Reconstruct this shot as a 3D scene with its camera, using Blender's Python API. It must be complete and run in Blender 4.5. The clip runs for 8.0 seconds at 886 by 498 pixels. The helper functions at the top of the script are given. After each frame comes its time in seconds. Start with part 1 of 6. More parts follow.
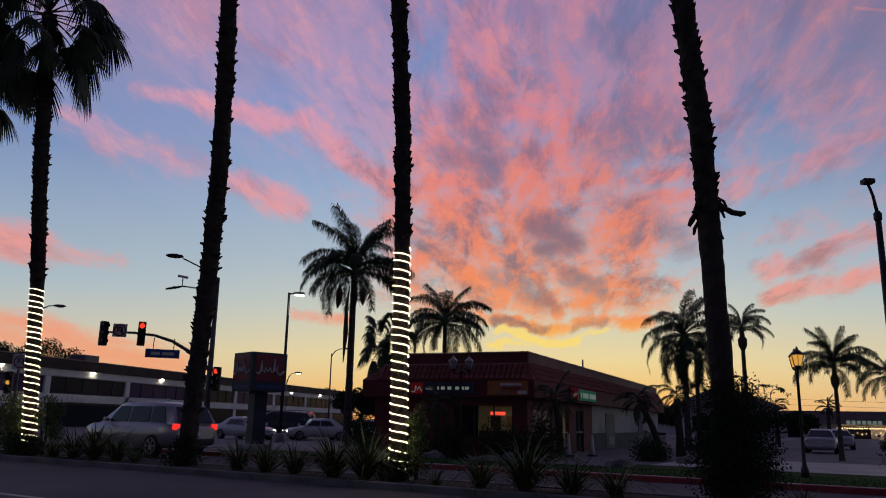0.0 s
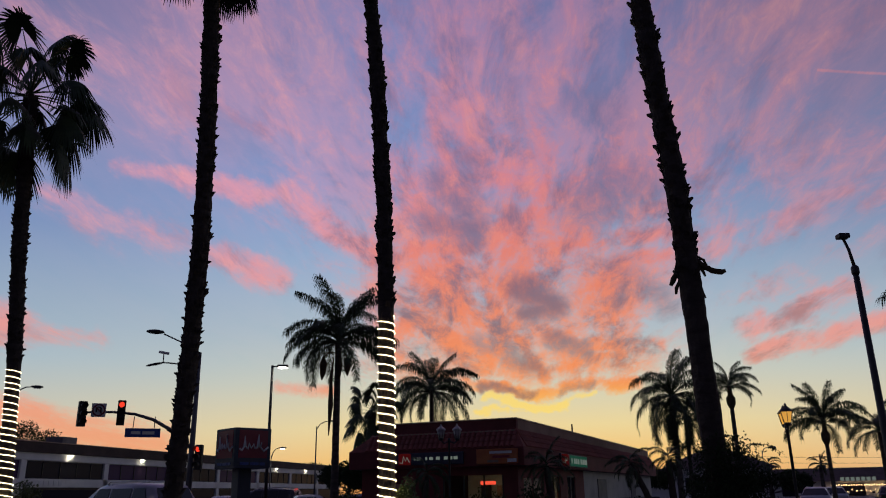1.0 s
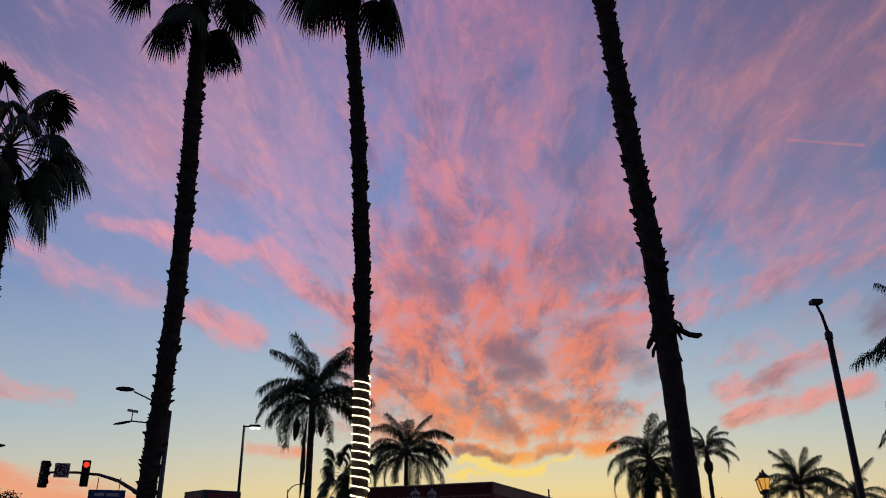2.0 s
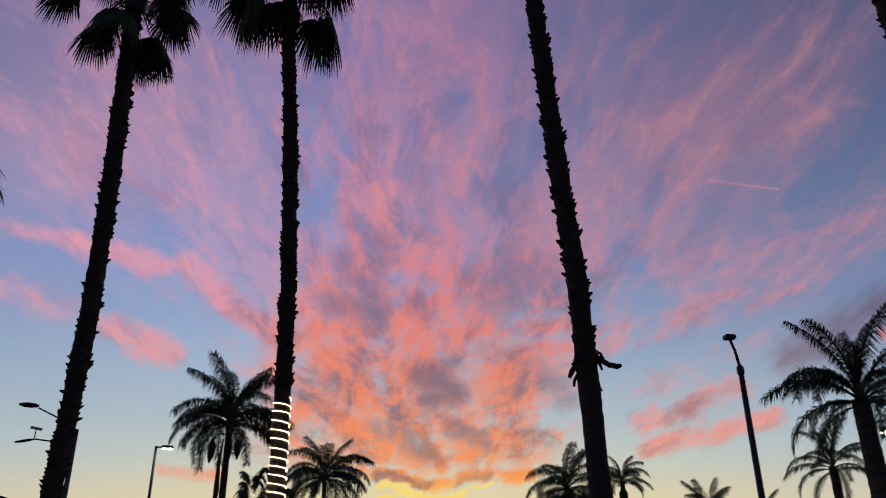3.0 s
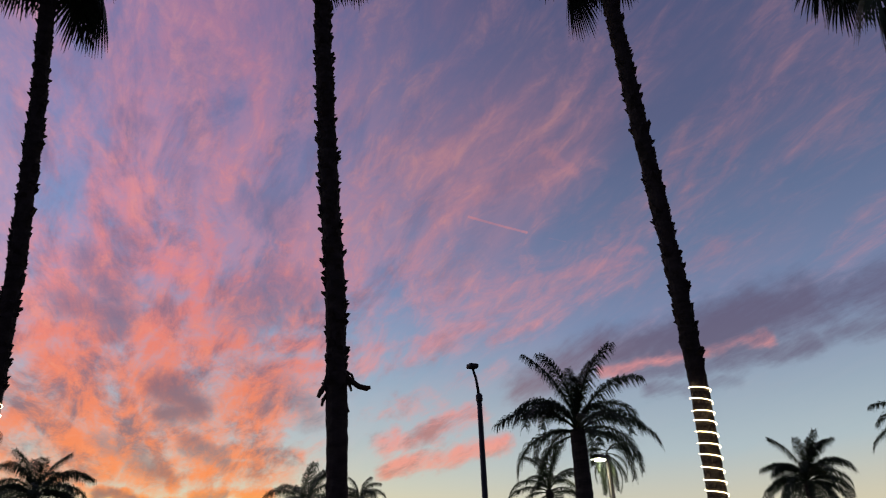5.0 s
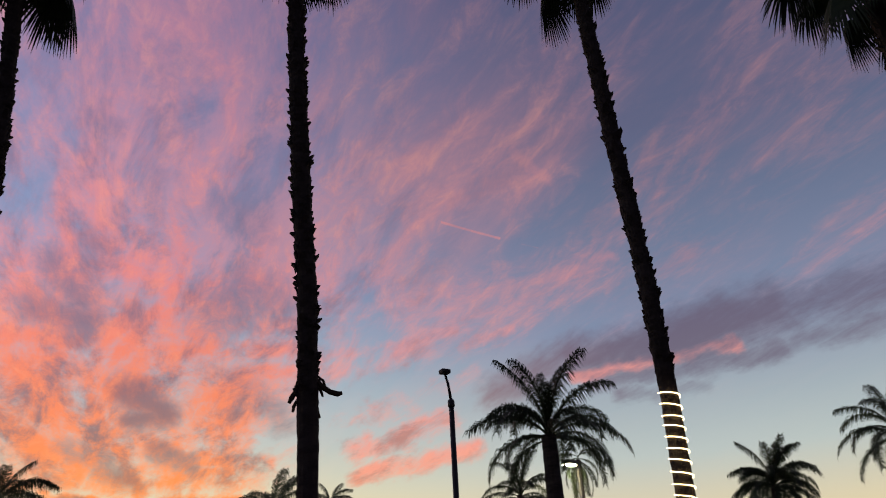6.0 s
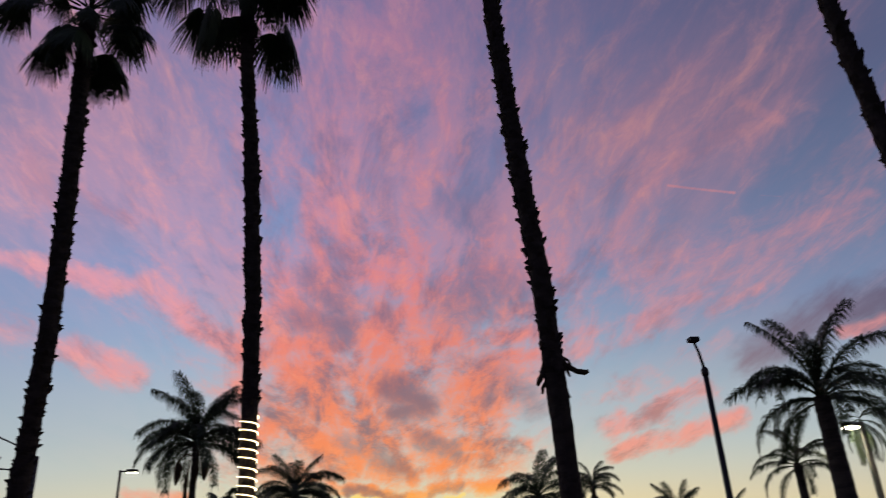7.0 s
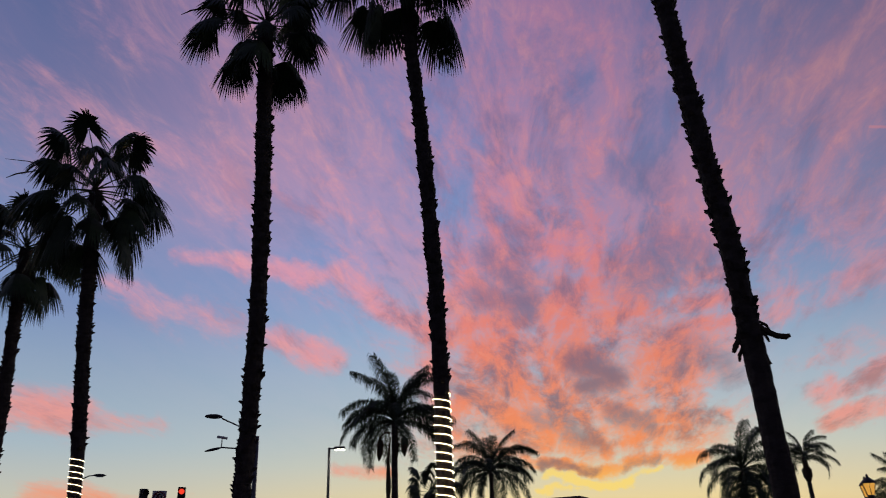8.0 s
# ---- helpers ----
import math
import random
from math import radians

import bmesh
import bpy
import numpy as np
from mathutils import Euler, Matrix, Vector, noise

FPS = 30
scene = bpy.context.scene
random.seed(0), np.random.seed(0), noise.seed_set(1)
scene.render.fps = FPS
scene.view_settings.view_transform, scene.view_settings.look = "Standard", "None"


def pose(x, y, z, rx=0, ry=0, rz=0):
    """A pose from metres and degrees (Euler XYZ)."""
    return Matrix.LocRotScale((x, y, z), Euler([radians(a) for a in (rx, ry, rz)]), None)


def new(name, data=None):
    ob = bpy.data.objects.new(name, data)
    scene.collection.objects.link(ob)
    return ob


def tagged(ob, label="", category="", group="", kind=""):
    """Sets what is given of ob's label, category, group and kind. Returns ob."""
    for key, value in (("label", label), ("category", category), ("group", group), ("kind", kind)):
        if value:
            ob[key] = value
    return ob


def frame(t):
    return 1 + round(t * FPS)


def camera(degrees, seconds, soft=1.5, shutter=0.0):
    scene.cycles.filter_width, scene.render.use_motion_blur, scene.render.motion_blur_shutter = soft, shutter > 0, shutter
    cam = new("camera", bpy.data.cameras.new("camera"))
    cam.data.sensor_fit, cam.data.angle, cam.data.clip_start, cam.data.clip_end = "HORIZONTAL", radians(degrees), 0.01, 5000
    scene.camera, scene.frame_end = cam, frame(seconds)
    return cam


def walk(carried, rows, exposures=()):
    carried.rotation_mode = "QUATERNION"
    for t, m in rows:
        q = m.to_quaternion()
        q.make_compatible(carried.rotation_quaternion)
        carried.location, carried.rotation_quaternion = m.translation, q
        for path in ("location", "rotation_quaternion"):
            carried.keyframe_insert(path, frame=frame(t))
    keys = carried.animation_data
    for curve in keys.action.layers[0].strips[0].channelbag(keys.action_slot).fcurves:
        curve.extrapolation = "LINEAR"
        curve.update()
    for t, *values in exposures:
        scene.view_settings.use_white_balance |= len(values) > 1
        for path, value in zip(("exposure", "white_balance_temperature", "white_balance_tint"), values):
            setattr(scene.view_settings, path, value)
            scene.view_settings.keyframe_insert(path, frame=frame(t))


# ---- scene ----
cam = camera(60.27, 8.0, soft=1.0, shutter=0.22)
PATH = [  # seconds, yaw, pitch, roll in degrees; the camera only turns where it stands
    (0.0, 0.28, 12.7, 1.23), (0.5, -0.42, 15.37, -0.27), (1.0, -1.02, 17.71, -0.86), (1.2, -1.18, 19.02, -0.91),
    (2.3, -4.1, 22.84, -0.36), (2.5, -5.22, 23.27, -0.28), (3.0, -8.63, 23.92, -0.4), (3.5, -12.74, 24.23, -0.63),
    (4.0, -17.71, 24.45, -1.07), (4.5, -23.07, 24.67, -1.65), (5.0, -28.01, 24.89, -2.44), (5.2, -29.71, 25.0, -2.59), (5.65, -31.4, 25.1, -2.95),
    (6.3, -26.73, 25.23, -3.27), (6.5, -22.81, 25.12, -3.35), (7.0, -11.53, 24.68, -3.19), (7.5, -2.4, 24.01, -2.63),
    (8.0, 2.97, 23.44, -1.76)]
EYE = 1.45
walk(cam, [(t, pose(0, 0, EYE, 0, 0, yaw) @ pose(0, 0, 0, 90 + pitch) @ pose(0, 0, 0, 0, 0, roll)) for t, yaw, pitch, roll in PATH],
     [(0.0, -0.12, 6750, 10), (4.5, -0.12, 6750, 10), (5.0, -0.05, 7150, 10), (5.2, 0.0, 7400, 10), (6.3, 0.08, 8300, 10), (6.55, 0.06, 8300, 10), (7.0, -0.05, 7300, 10), (7.5, -0.12, 6750, 10), (8.0, -0.14, 6750, 10)])


# ---- colours and node helpers ----
def lin(r, g, b):
    """Linear colour from 0-255 screen values."""
    return tuple((c / 255 / 12.92 if c < 10.3 else ((c / 255 + 0.055) / 1.055) ** 2.4) for c in (r, g, b)) + (1.0,)


class Nodes:
    """Short hand for building a node tree."""

    def __init__(self, tree):
        self.tree = tree
        tree.nodes.clear()

    def add(self, kind):
        return self.tree.nodes.new(kind)

    def put(self, socket, value):
        if isinstance(value, bpy.types.NodeSocket):
            self.tree.links.new(value, socket)
        elif value is not None:
            socket.default_value = value

    def math(self, op, a, b=None, c=None, clamp=False):
        n = self.add("ShaderNodeMath")
        n.operation, n.use_clamp = op, clamp
        for s, v in zip(n.inputs, (a, b, c)):
            self.put(s, v)
        return n.outputs[0]

    def vec(self, op, a, b=None, scale=None):
        n = self.add("ShaderNodeVectorMath")
        n.operation = op
        self.put(n.inputs[0], a)
        if b is not None:
            self.put(n.inputs[1], b)
        if scale is not None:
            self.put(n.inputs["Scale"], scale)
        return n.outputs["Value"] if op in ("DOT_PRODUCT", "LENGTH") else n.outputs[0]

    def span(self, v, lo, hi, a=0.0, b=1.0, smooth=True):
        n = self.add("ShaderNodeMapRange")
        n.interpolation_type = "SMOOTHSTEP" if smooth else "LINEAR"
        for s, x in zip(n.inputs, (v, lo, hi, a, b)):
            self.put(s, x)
        return n.outputs[0]

    def noise(self, vector, scale, detail=4.0, rough=0.55, distort=0.0):
        n = self.add("ShaderNodeTexNoise")
        if vector is not None:
            self.put(n.inputs["Vector"], vector)
        for k, v in (("Scale", scale), ("Detail", detail), ("Roughness", rough), ("Distortion", distort)):
            self.put(n.inputs[k], v)
        return n.outputs

    def ramp(self, fac, stops):
        n = self.add("ShaderNodeValToRGB")
        els = n.color_ramp.elements
        while len(els) < len(stops):
            els.new(0.5)
        for e, (p, c) in zip(els, stops):
            e.position, e.color = p, c
        self.put(n.inputs[0], fac)
        return n.outputs[0]

    def mix(self, fac, a, b, blend="MIX"):
        n = self.add("ShaderNodeMix")
        n.data_type, n.blend_type = "RGBA", blend
        self.put(n.inputs["Factor"], fac)
        self.put(n.inputs[6], a)
        self.put(n.inputs[7], b)
        return n.outputs[2]


# ---- the evening sky: clear gradient after sunset, and sheets of lit cirrus ----
# cloud bands: azimuth, elevation of both ends, half width (degrees), density
CIRRUS_LEFT = [(-23.9, 22.3, -19.3, 22.2, 0.32, 0.80), (-19.3, 22.2, -11.4, 21.4, 0.45, 0.95), (-11.4, 21.4, -7.3, 18.5, 0.71, 0.95),
    (-7.3, 18.5, -3.1, 16.7, 0.71, 0.95), (-10.5, 23.1, -3.7, 20.1, 1.29, 0.60), (-17.1, 27.4, -12.9, 25.8, 0.48, 0.80),
    (-27.9, 19.4, -22.6, 18.0, 0.65, 0.50), (-22.6, 18.0, -16.3, 16.7, 0.77, 0.60), (-16.3, 16.7, -11.5, 15.1, 0.55, 0.95),
    (-24.0, 19.1, -18.1, 18.2, 0.45, 0.35), (-33.5, 11.0, -28.8, 10.8, 0.71, 0.95), (-28.8, 10.8, -23.3, 10.5, 0.35, 0.65),
    (-36.3, 32.9, -31.8, 30.9, 0.58, 0.62), (-30.4, 33.9, -24.0, 32.9, 0.71, 0.42), (-25.7, 31.9, -20.2, 31.7, 0.39, 0.65),
    (-17.3, 35.5, -10.3, 35.0, 1.16, 0.50), (-30.2, 4.9, -18.5, 3.4, 0.80, 1.00)]
CIRRUS_HIGH = [(-13.5, 29.3, -5.9, 25.2, 1.68, 0.55), (-11.0, 7.6, -7.3, 7.2, 0.19, 0.80), (1.8, 40.6, 2.2, 33.7, 0.58, 0.75),
    (-0.1, 32.0, 1.8, 33.1, 0.39, 0.80), (0.6, 31.8, 3.0, 27.9, 0.48, 0.55), (3.3, 32.0, 5.5, 24.7, 0.39, 0.70),
    (-1.2, 26.0, 2.7, 24.7, 0.81, 0.65), (8.0, 28.2, 9.7, 23.5, 0.39, 0.75), (11.7, 22.4, 8.8, 20.0, 0.52, 0.90),
    (13.3, 24.0, 16.7, 25.0, 0.35, 0.55), (7.4, 27.5, 6.7, 21.2, 0.45, 0.70), (14.4, 38.3, 15.5, 31.7, 0.97, 0.45),
    (3.5, 36.5, 6.9, 39.3, 0.77, 0.50), (-9.9, 39.2, -14.1, 40.5, 0.97, 0.40)]
HEART = [(9.6, 22.6, 5.8, 16.7, 0.61, 1.00), (6.6, 20.4, 4.3, 16.6, 0.71, 1.00), (-1.1, 23.0, 1.6, 21.6, 0.58, 0.70),
    (-1.6, 17.7, 4.6, 17.4, 0.90, 0.95), (-1.2, 15.6, 1.9, 13.2, 1.16, 1.00), (-1.4, 12.3, 1.7, 10.7, 0.97, 1.00),
    (1.7, 12.8, 5.9, 11.0, 0.97, 1.00), (1.9, 16.3, 6.1, 14.6, 0.84, 0.95), (6.5, 14.5, 9.4, 14.8, 0.65, 0.95),
    (6.5, 10.7, 8.3, 8.1, 0.45, 1.00), (8.2, 11.2, 12.9, 10.0, 0.58, 0.95), (12.8, 9.9, 17.0, 9.8, 0.48, 0.90),
    (8.5, 8.4, 15.9, 9.5, 0.39, 0.90), (2.6, 8.1, 7.7, 6.9, 0.32, 1.00), (7.7, 6.9, 14.8, 7.4, 0.35, 1.00),
    (3.9, 14.7, 5.7, 11.4, 0.65, 0.90)]
CIRRUS_RIGHT = [(10.8, 18.7, 18.0, 19.8, 0.48, 0.75), (11.0, 17.4, 18.5, 18.2, 0.39, 0.85), (12.5, 15.6, 18.0, 16.4, 0.39, 0.75),
    (19.8, 20.8, 27.3, 21.3, 0.48, 0.65), (19.8, 15.6, 28.7, 17.8, 0.48, 0.60), (20.3, 17.1, 25.7, 17.7, 0.32, 0.65),
    (23.1, 10.9, 27.2, 11.4, 0.48, 0.95), (20.9, 12.7, 27.7, 13.6, 0.35, 0.55), (23.4, 9.0, 26.7, 9.4, 0.32, 0.70),
    (14.9, 11.7, 18.8, 11.1, 0.39, 0.55), (26.0, 31.7, 32.6, 31.4, 0.65, 0.50), (17.5, 12.4, 19.6, 12.7, 0.32, 0.60)]
CIRRUS_FAR = [(30.4, 30.6, 39.6, 34.1, 0.48, 0.65),
    (36.9, 32.0, 39.8, 29.6, 0.48, 0.70), (25.4, 29.2, 29.2, 30.8, 0.45, 0.50), (32.8, 21.6, 43.5, 23.5, 0.35, 0.60),
    (23.7, 20.5, 32.8, 22.4, 0.45, 0.65), (22.6, 15.9, 30.7, 19.2, 0.45, 0.65), (24.3, 13.6, 32.6, 15.8, 0.39, 0.60),
    (23.3, 10.6, 30.2, 12.6, 0.45, 0.95), (23.3, 8.9, 31.6, 10.2, 0.35, 0.95), (31.5, 17.9, 35.1, 18.9, 0.32, 0.55),
    (40.0, 15.1, 47.1, 15.8, 0.23, 0.95), (47.1, 15.8, 51.6, 16.1, 0.19, 0.75), (48.3, 33.5, 55.2, 35.1, 0.58, 0.42),
    (26.9, 36.6, 30.9, 40.0, 0.42, 0.45)]
SHADE = [(1.4, 22.9, 3.1, 20.7, 0.84, 0.70), (-0.1, 20.0, 3.4, 19.0, 0.84, 0.75), (6.5, 14.6, 9.6, 13.0, 0.58, 0.95),
    (7.1, 12.4, 9.2, 12.7, 0.39, 0.85), (14.8, 22.4, 16.9, 21.7, 1.23, 0.60), (14.9, 14.6, 17.5, 13.5, 0.90, 0.60),
    (9.1, 10.5, 11.6, 9.5, 0.35, 0.70), (3.8, 7.5, 7.3, 7.1, 0.16, 0.85), (5.6, 9.4, 7.9, 8.5, 0.29, 0.60),
    (9.3, 6.8, 11.9, 7.1, 0.13, 0.50), (1.4, 33.4, 3.4, 32.6, 0.45, 0.55), (6.8, 30.0, 6.9, 27.1, 0.45, 0.40),
    (12.1, 28.1, 15.4, 26.4, 0.84, 0.40), (3.2, 10.7, 6.0, 9.8, 0.29, 0.55)]
SHADE_FAR = [(34.1, 13.9, 40.2, 16.7, 0.94, 0.75), (40.2, 16.7, 45.9, 17.0, 0.84, 1.00), (45.9, 17.0, 54.6, 17.5, 1.03, 1.00),
    (41.1, 14.6, 48.1, 14.8, 0.42, 0.75), (48.1, 15.1, 54.0, 15.1, 0.61, 0.88), (43.2, 13.1, 49.2, 13.5, 0.38, 0.62),
    (12.0, 20.4, 16.4, 22.2, 1.22, 0.56), (54.6, 17.5, 67.6, 18.7, 0.88, 0.75), (54.0, 15.1, 67.0, 16.3, 0.52, 0.60)]
CONTRAIL = [(30.3, 27.2, 35.0, 25.7, 0.10, 1.00), (36.8, 25.1, 38.1, 24.7, 0.06, 0.70)]
EMBER = [(4.0, 6.9, 6.2, 6.5, 0.14, 0.70), (5.6, 6.5, 7.6, 5.8, 0.24, 0.95), (7.6, 5.8, 9.6, 5.9, 0.16, 0.85), (9.6, 5.9, 12.0, 6.5, 0.10, 0.60), (3.6, 6.0, 6.8, 5.6, 0.10, 0.60)]

SUNSET = 6.4  # azimuth of the afterglow, degrees from +y towards +x


def make_sky():
    world = bpy.data.worlds.new("evening_sky")
    scene.world = world
    world.use_nodes = True
    k = Nodes(world.node_tree)
    way = k.add("ShaderNodeTexCoord").outputs["Generated"]
    sep = k.add("ShaderNodeSeparateXYZ")
    k.put(sep.inputs[0], way)
    x, y, z = sep.outputs
    az = k.math("MULTIPLY", k.math("ARCTAN2", x, y), 57.2958)
    el = k.math("MULTIPLY", k.math("ARCSINE", z), 57.2958)
    # coordinates in the cloud sheet, along and across the wind that blows from the sunset
    c, s = math.cos(radians(SUNSET)), math.sin(radians(SUNSET))
    low = k.math("ADD", k.math("MAXIMUM", z, 0.0), 0.14)
    along = k.math("DIVIDE", k.vec("DOT_PRODUCT", way, (s, c, 0)), low)
    across = k.math("DIVIDE", k.vec("DOT_PRODUCT", way, (c, -s, 0)), low)

    def sheet(u, v):
        """Place in the cloud sheet, stretched across and along the wind."""
        n = k.add("ShaderNodeCombineXYZ")
        k.put(n.inputs[0], k.math("MULTIPLY", across, u))
        k.put(n.inputs[1], k.math("MULTIPLY", along, v))
        return n.outputs[0]

    streak = k.noise(sheet(2.3, 0.8), 1.6, 10.0, 0.64, 0.7)[0]
    fine = k.noise(sheet(2.9, 1.0), 6.5, 10.0, 0.7, 0.6)[0]
    # ripples that lie across the view, as thin sheets seen from below
    ripple = k.noise(k.vec("MULTIPLY", way, (1.0, 1.0, 2.6)), 24.0, 9.0, 0.72, 0.9)[0]
    # azimuth and elevation, warped so that the bands get ragged edges
    flat = k.add("ShaderNodeCombineXYZ")
    k.put(flat.inputs[0], az)
    k.put(flat.inputs[1], el)
    warp = k.vec("SCALE", k.vec("SUBTRACT", k.noise(way, 7.0, 5.0, 0.6)[1], (0.5, 0.5, 0.5)), scale=2.6)
    warp2 = k.vec("SCALE", k.vec("SUBTRACT", k.noise(way, 30.0, 4.0, 0.6)[1], (0.5, 0.5, 0.5)), scale=1.3)
    spot = k.vec("MULTIPLY", k.vec("ADD", flat.outputs[0], k.vec("ADD", warp, warp2)), (1, 1, 0))

    def band(carried, a0, e0, a1, e1, width, weight, reach=2.4, pad=0.22):
        """One soft band: carried holds azimuth, elevation and the greatest density so far."""
        ba = Vector((a1 - a0, e1 - e0, 0))
        n = k.add("ShaderNodeVectorMath")
        n.operation = "MULTIPLY_ADD"
        k.put(n.inputs[0], carried)
        n.inputs[1].default_value, n.inputs[2].default_value = (1, 1, 0), (-a0, -e0, 0)
        pa = n.outputs[0]
        h = k.math("MULTIPLY", k.vec("DOT_PRODUCT", pa, tuple(ba / max(ba.length_squared, 0.01))), 1.0, clamp=True)
        d = k.vec("LENGTH", k.vec("SUBTRACT", pa, k.vec("SCALE", tuple(ba), scale=h)))
        v = k.span(d, 0.1 * width, reach * width + pad, weight, 0.0)
        most = k.math("SMOOTH_MAX", k.vec("DOT_PRODUCT", carried, (0, 0, 1)), v, 0.12)
        return k.vec("ADD", k.vec("MULTIPLY", carried, (1, 1, 0)), k.vec("SCALE", (0, 0, 1), scale=most))

    held = spot
    for row in HEART:
        held = band(held, *row)
    for row in CIRRUS_LEFT + CIRRUS_HIGH + CIRRUS_RIGHT + CIRRUS_FAR:
        held = band(held, *row, reach=3.4, pad=0.35)
    cloud = k.vec("DOT_PRODUCT", held, (0, 0, 1))
    trail = k.vec("MULTIPLY", flat.outputs[0], (1, 1, 0))
    for row in CONTRAIL:
        trail = band(trail, *row, reach=2.2, pad=0.06)
    cloud = k.math("MAXIMUM", cloud, k.vec("DOT_PRODUCT", trail, (0, 0, 1)))
    held = k.vec("MULTIPLY", held, (1, 1, 0))
    for row in SHADE + SHADE_FAR:
        held = band(held, *row, reach=3.2)
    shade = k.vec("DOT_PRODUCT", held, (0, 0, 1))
    held = k.vec("MULTIPLY", held, (1, 1, 0))
    for row in EMBER:
        held = band(held, *row, reach=2.4, pad=0.22)
    ember = k.vec("DOT_PRODUCT", held, (0, 0, 1))
    # a thin veil all over the upper sky, and the drawn bands
    off = k.math("ABSOLUTE", k.math("SUBTRACT", az, SUNSET))
    side = k.math("SUBTRACT", az, SUNSET)
    north = k.math("MAXIMUM", k.span(side, -26.0, -10.0, 0.5, 1.0), k.span(el, 20.0, 30.0, 0.5, 1.15))
    veil = k.math("MULTIPLY", k.math("MULTIPLY", k.span(el, 9.0, 24.0), k.span(off, 50.0, 12.0, 0.26, 0.56)), north)
    body = k.math("MAXIMUM", k.math("MULTIPLY", cloud, k.span(off, 8.0, 20.0, 0.92, 0.82)), veil)
    core = k.math("MULTIPLY", k.math("MULTIPLY", k.span(el, 6.2, 9.0), k.span(el, 38.0, 22.0)), k.span(off, 18.0, 6.0, 0.0, 0.7))
    body = k.math("SMOOTH_MAX", body, core, 0.25)
    grain = k.math("ADD", k.math("MULTIPLY", k.math("SUBTRACT", streak, 0.5), 1.7), k.math("MULTIPLY", k.math("SUBTRACT", fine, 0.5), 0.95))
    grain = k.math("ADD", grain, k.math("MULTIPLY", k.math("SUBTRACT", ripple, 0.5), k.span(off, 6.0, 26.0, 0.4, 0.2)))
    grain = k.math("MULTIPLY", grain, k.span(off, 9.0, 26.0, 1.05, 0.85))
    dens = k.span(k.math("ADD", body, k.math("MULTIPLY", grain, k.span(body, 0.0, 0.35, 0.12, 1.0))), 0.1, 0.98)
    # the even thin sheet of high cloud that joins the streaks
    broad = k.noise(sheet(1.3, 0.5), 1.3, 4.0, 0.5, 0.2)[0]
    thin = k.math("MULTIPLY", k.math("MULTIPLY", k.span(el, 11.0, 25.0), k.span(off, 44.0, 12.0, 0.1, 0.52)), north)
    thin = k.math("MULTIPLY", thin, k.span(broad, 0.36, 0.6, 0.18, 1.15))
    thin = k.math("ADD", thin, k.math("MULTIPLY", k.math("SUBTRACT", fine, 0.5), k.math("MULTIPLY", thin, 0.8)))
    dens = k.math("SMOOTH_MAX", dens, thin, 0.25)
    dark = k.span(k.math("SUBTRACT", shade, k.math("MULTIPLY", grain, k.span(shade, 0.0, 0.3, 0.0, 0.8))), 0.1, 1.1)
    e90 = k.math("DIVIDE", el, 90.0, clamp=True)
    clear = k.ramp(e90, [(0.0, lin(240, 164, 92)), (0.022, lin(248, 198, 118)), (0.05, lin(240, 221, 164)), (0.085, lin(208, 214, 198)), (0.125, lin(180, 198, 210)),
                         (0.18, lin(150, 180, 213)), (0.25, lin(122, 152, 204)), (0.36, lin(112, 132, 186)), (0.55, lin(84, 94, 146)), (1.0, lin(48, 52, 90))])
    clear_far = k.ramp(e90, [(0.0, lin(222, 178, 135)), (0.04, lin(216, 210, 180)), (0.1, lin(168, 193, 208)), (0.2, lin(110, 142, 187)),
                             (0.36, lin(78, 101, 147)), (0.6, lin(60, 72, 120)), (1.0, lin(48, 52, 90))])
    clear = k.mix(k.span(off, 5.0, 40.0), clear, clear_far)
    # the northern side, away from the cloud sheet, stays a little clearer and brighter
    tone = k.math("ADD", 1.0, k.math("MULTIPLY", k.span(el, 8.0, 28.0), k.span(side, -32.0, 28.0, 0.27, -0.15)))
    hot = k.ramp(e90, [(0.0, lin(255, 175, 70)), (0.066, lin(255, 190, 84)), (0.085, lin(255, 142, 66)), (0.12, lin(248, 136, 84)), (0.18, lin(238, 127, 101)),
                       (0.25, lin(226, 130, 134)), (0.36, lin(200, 132, 156)), (0.5, lin(156, 118, 160)), (1.0, lin(80, 70, 115))])
    pink = k.ramp(e90, [(0.0, lin(244, 170, 115)), (0.06, lin(244, 160, 128)), (0.12, lin(236, 154, 150)), (0.22, lin(222, 148, 166)),
                        (0.36, lin(188, 135, 158)), (0.5, lin(130, 108, 150)), (1.0, lin(70, 62, 105))])
    lit = k.mix(k.span(off, 6.0, 18.0), hot, pink)
    grey = k.ramp(e90, [(0.0, lin(150, 120, 100)), (0.09, lin(142, 112, 112)), (0.2, lin(128, 102, 130)), (0.45, lin(110, 108, 158)), (1.0, lin(70, 70, 115))])
    grey = k.mix(k.span(off, 22.0, 40.0, 0.0, 0.8), grey, lin(92, 92, 126))
    dapple = k.noise(sheet(2.4, 0.8), 3.0, 9.0, 0.66, 0.4)[0]
    dapple = k.math("MULTIPLY", k.span(dapple, 0.43, 0.66), k.span(off, 34.0, 8.0, 0.3, 0.95))
    pale = k.mix(k.math("MULTIPLY", k.span(fine, 0.46, 0.72), 0.16), lit, lin(255, 188, 160))
    lit = k.mix(k.math("MULTIPLY", dapple, k.span(el, 6.5, 10.0)), pale, grey)
    colour = k.mix(k.math("MULTIPLY", dens, 0.92), clear, lit)
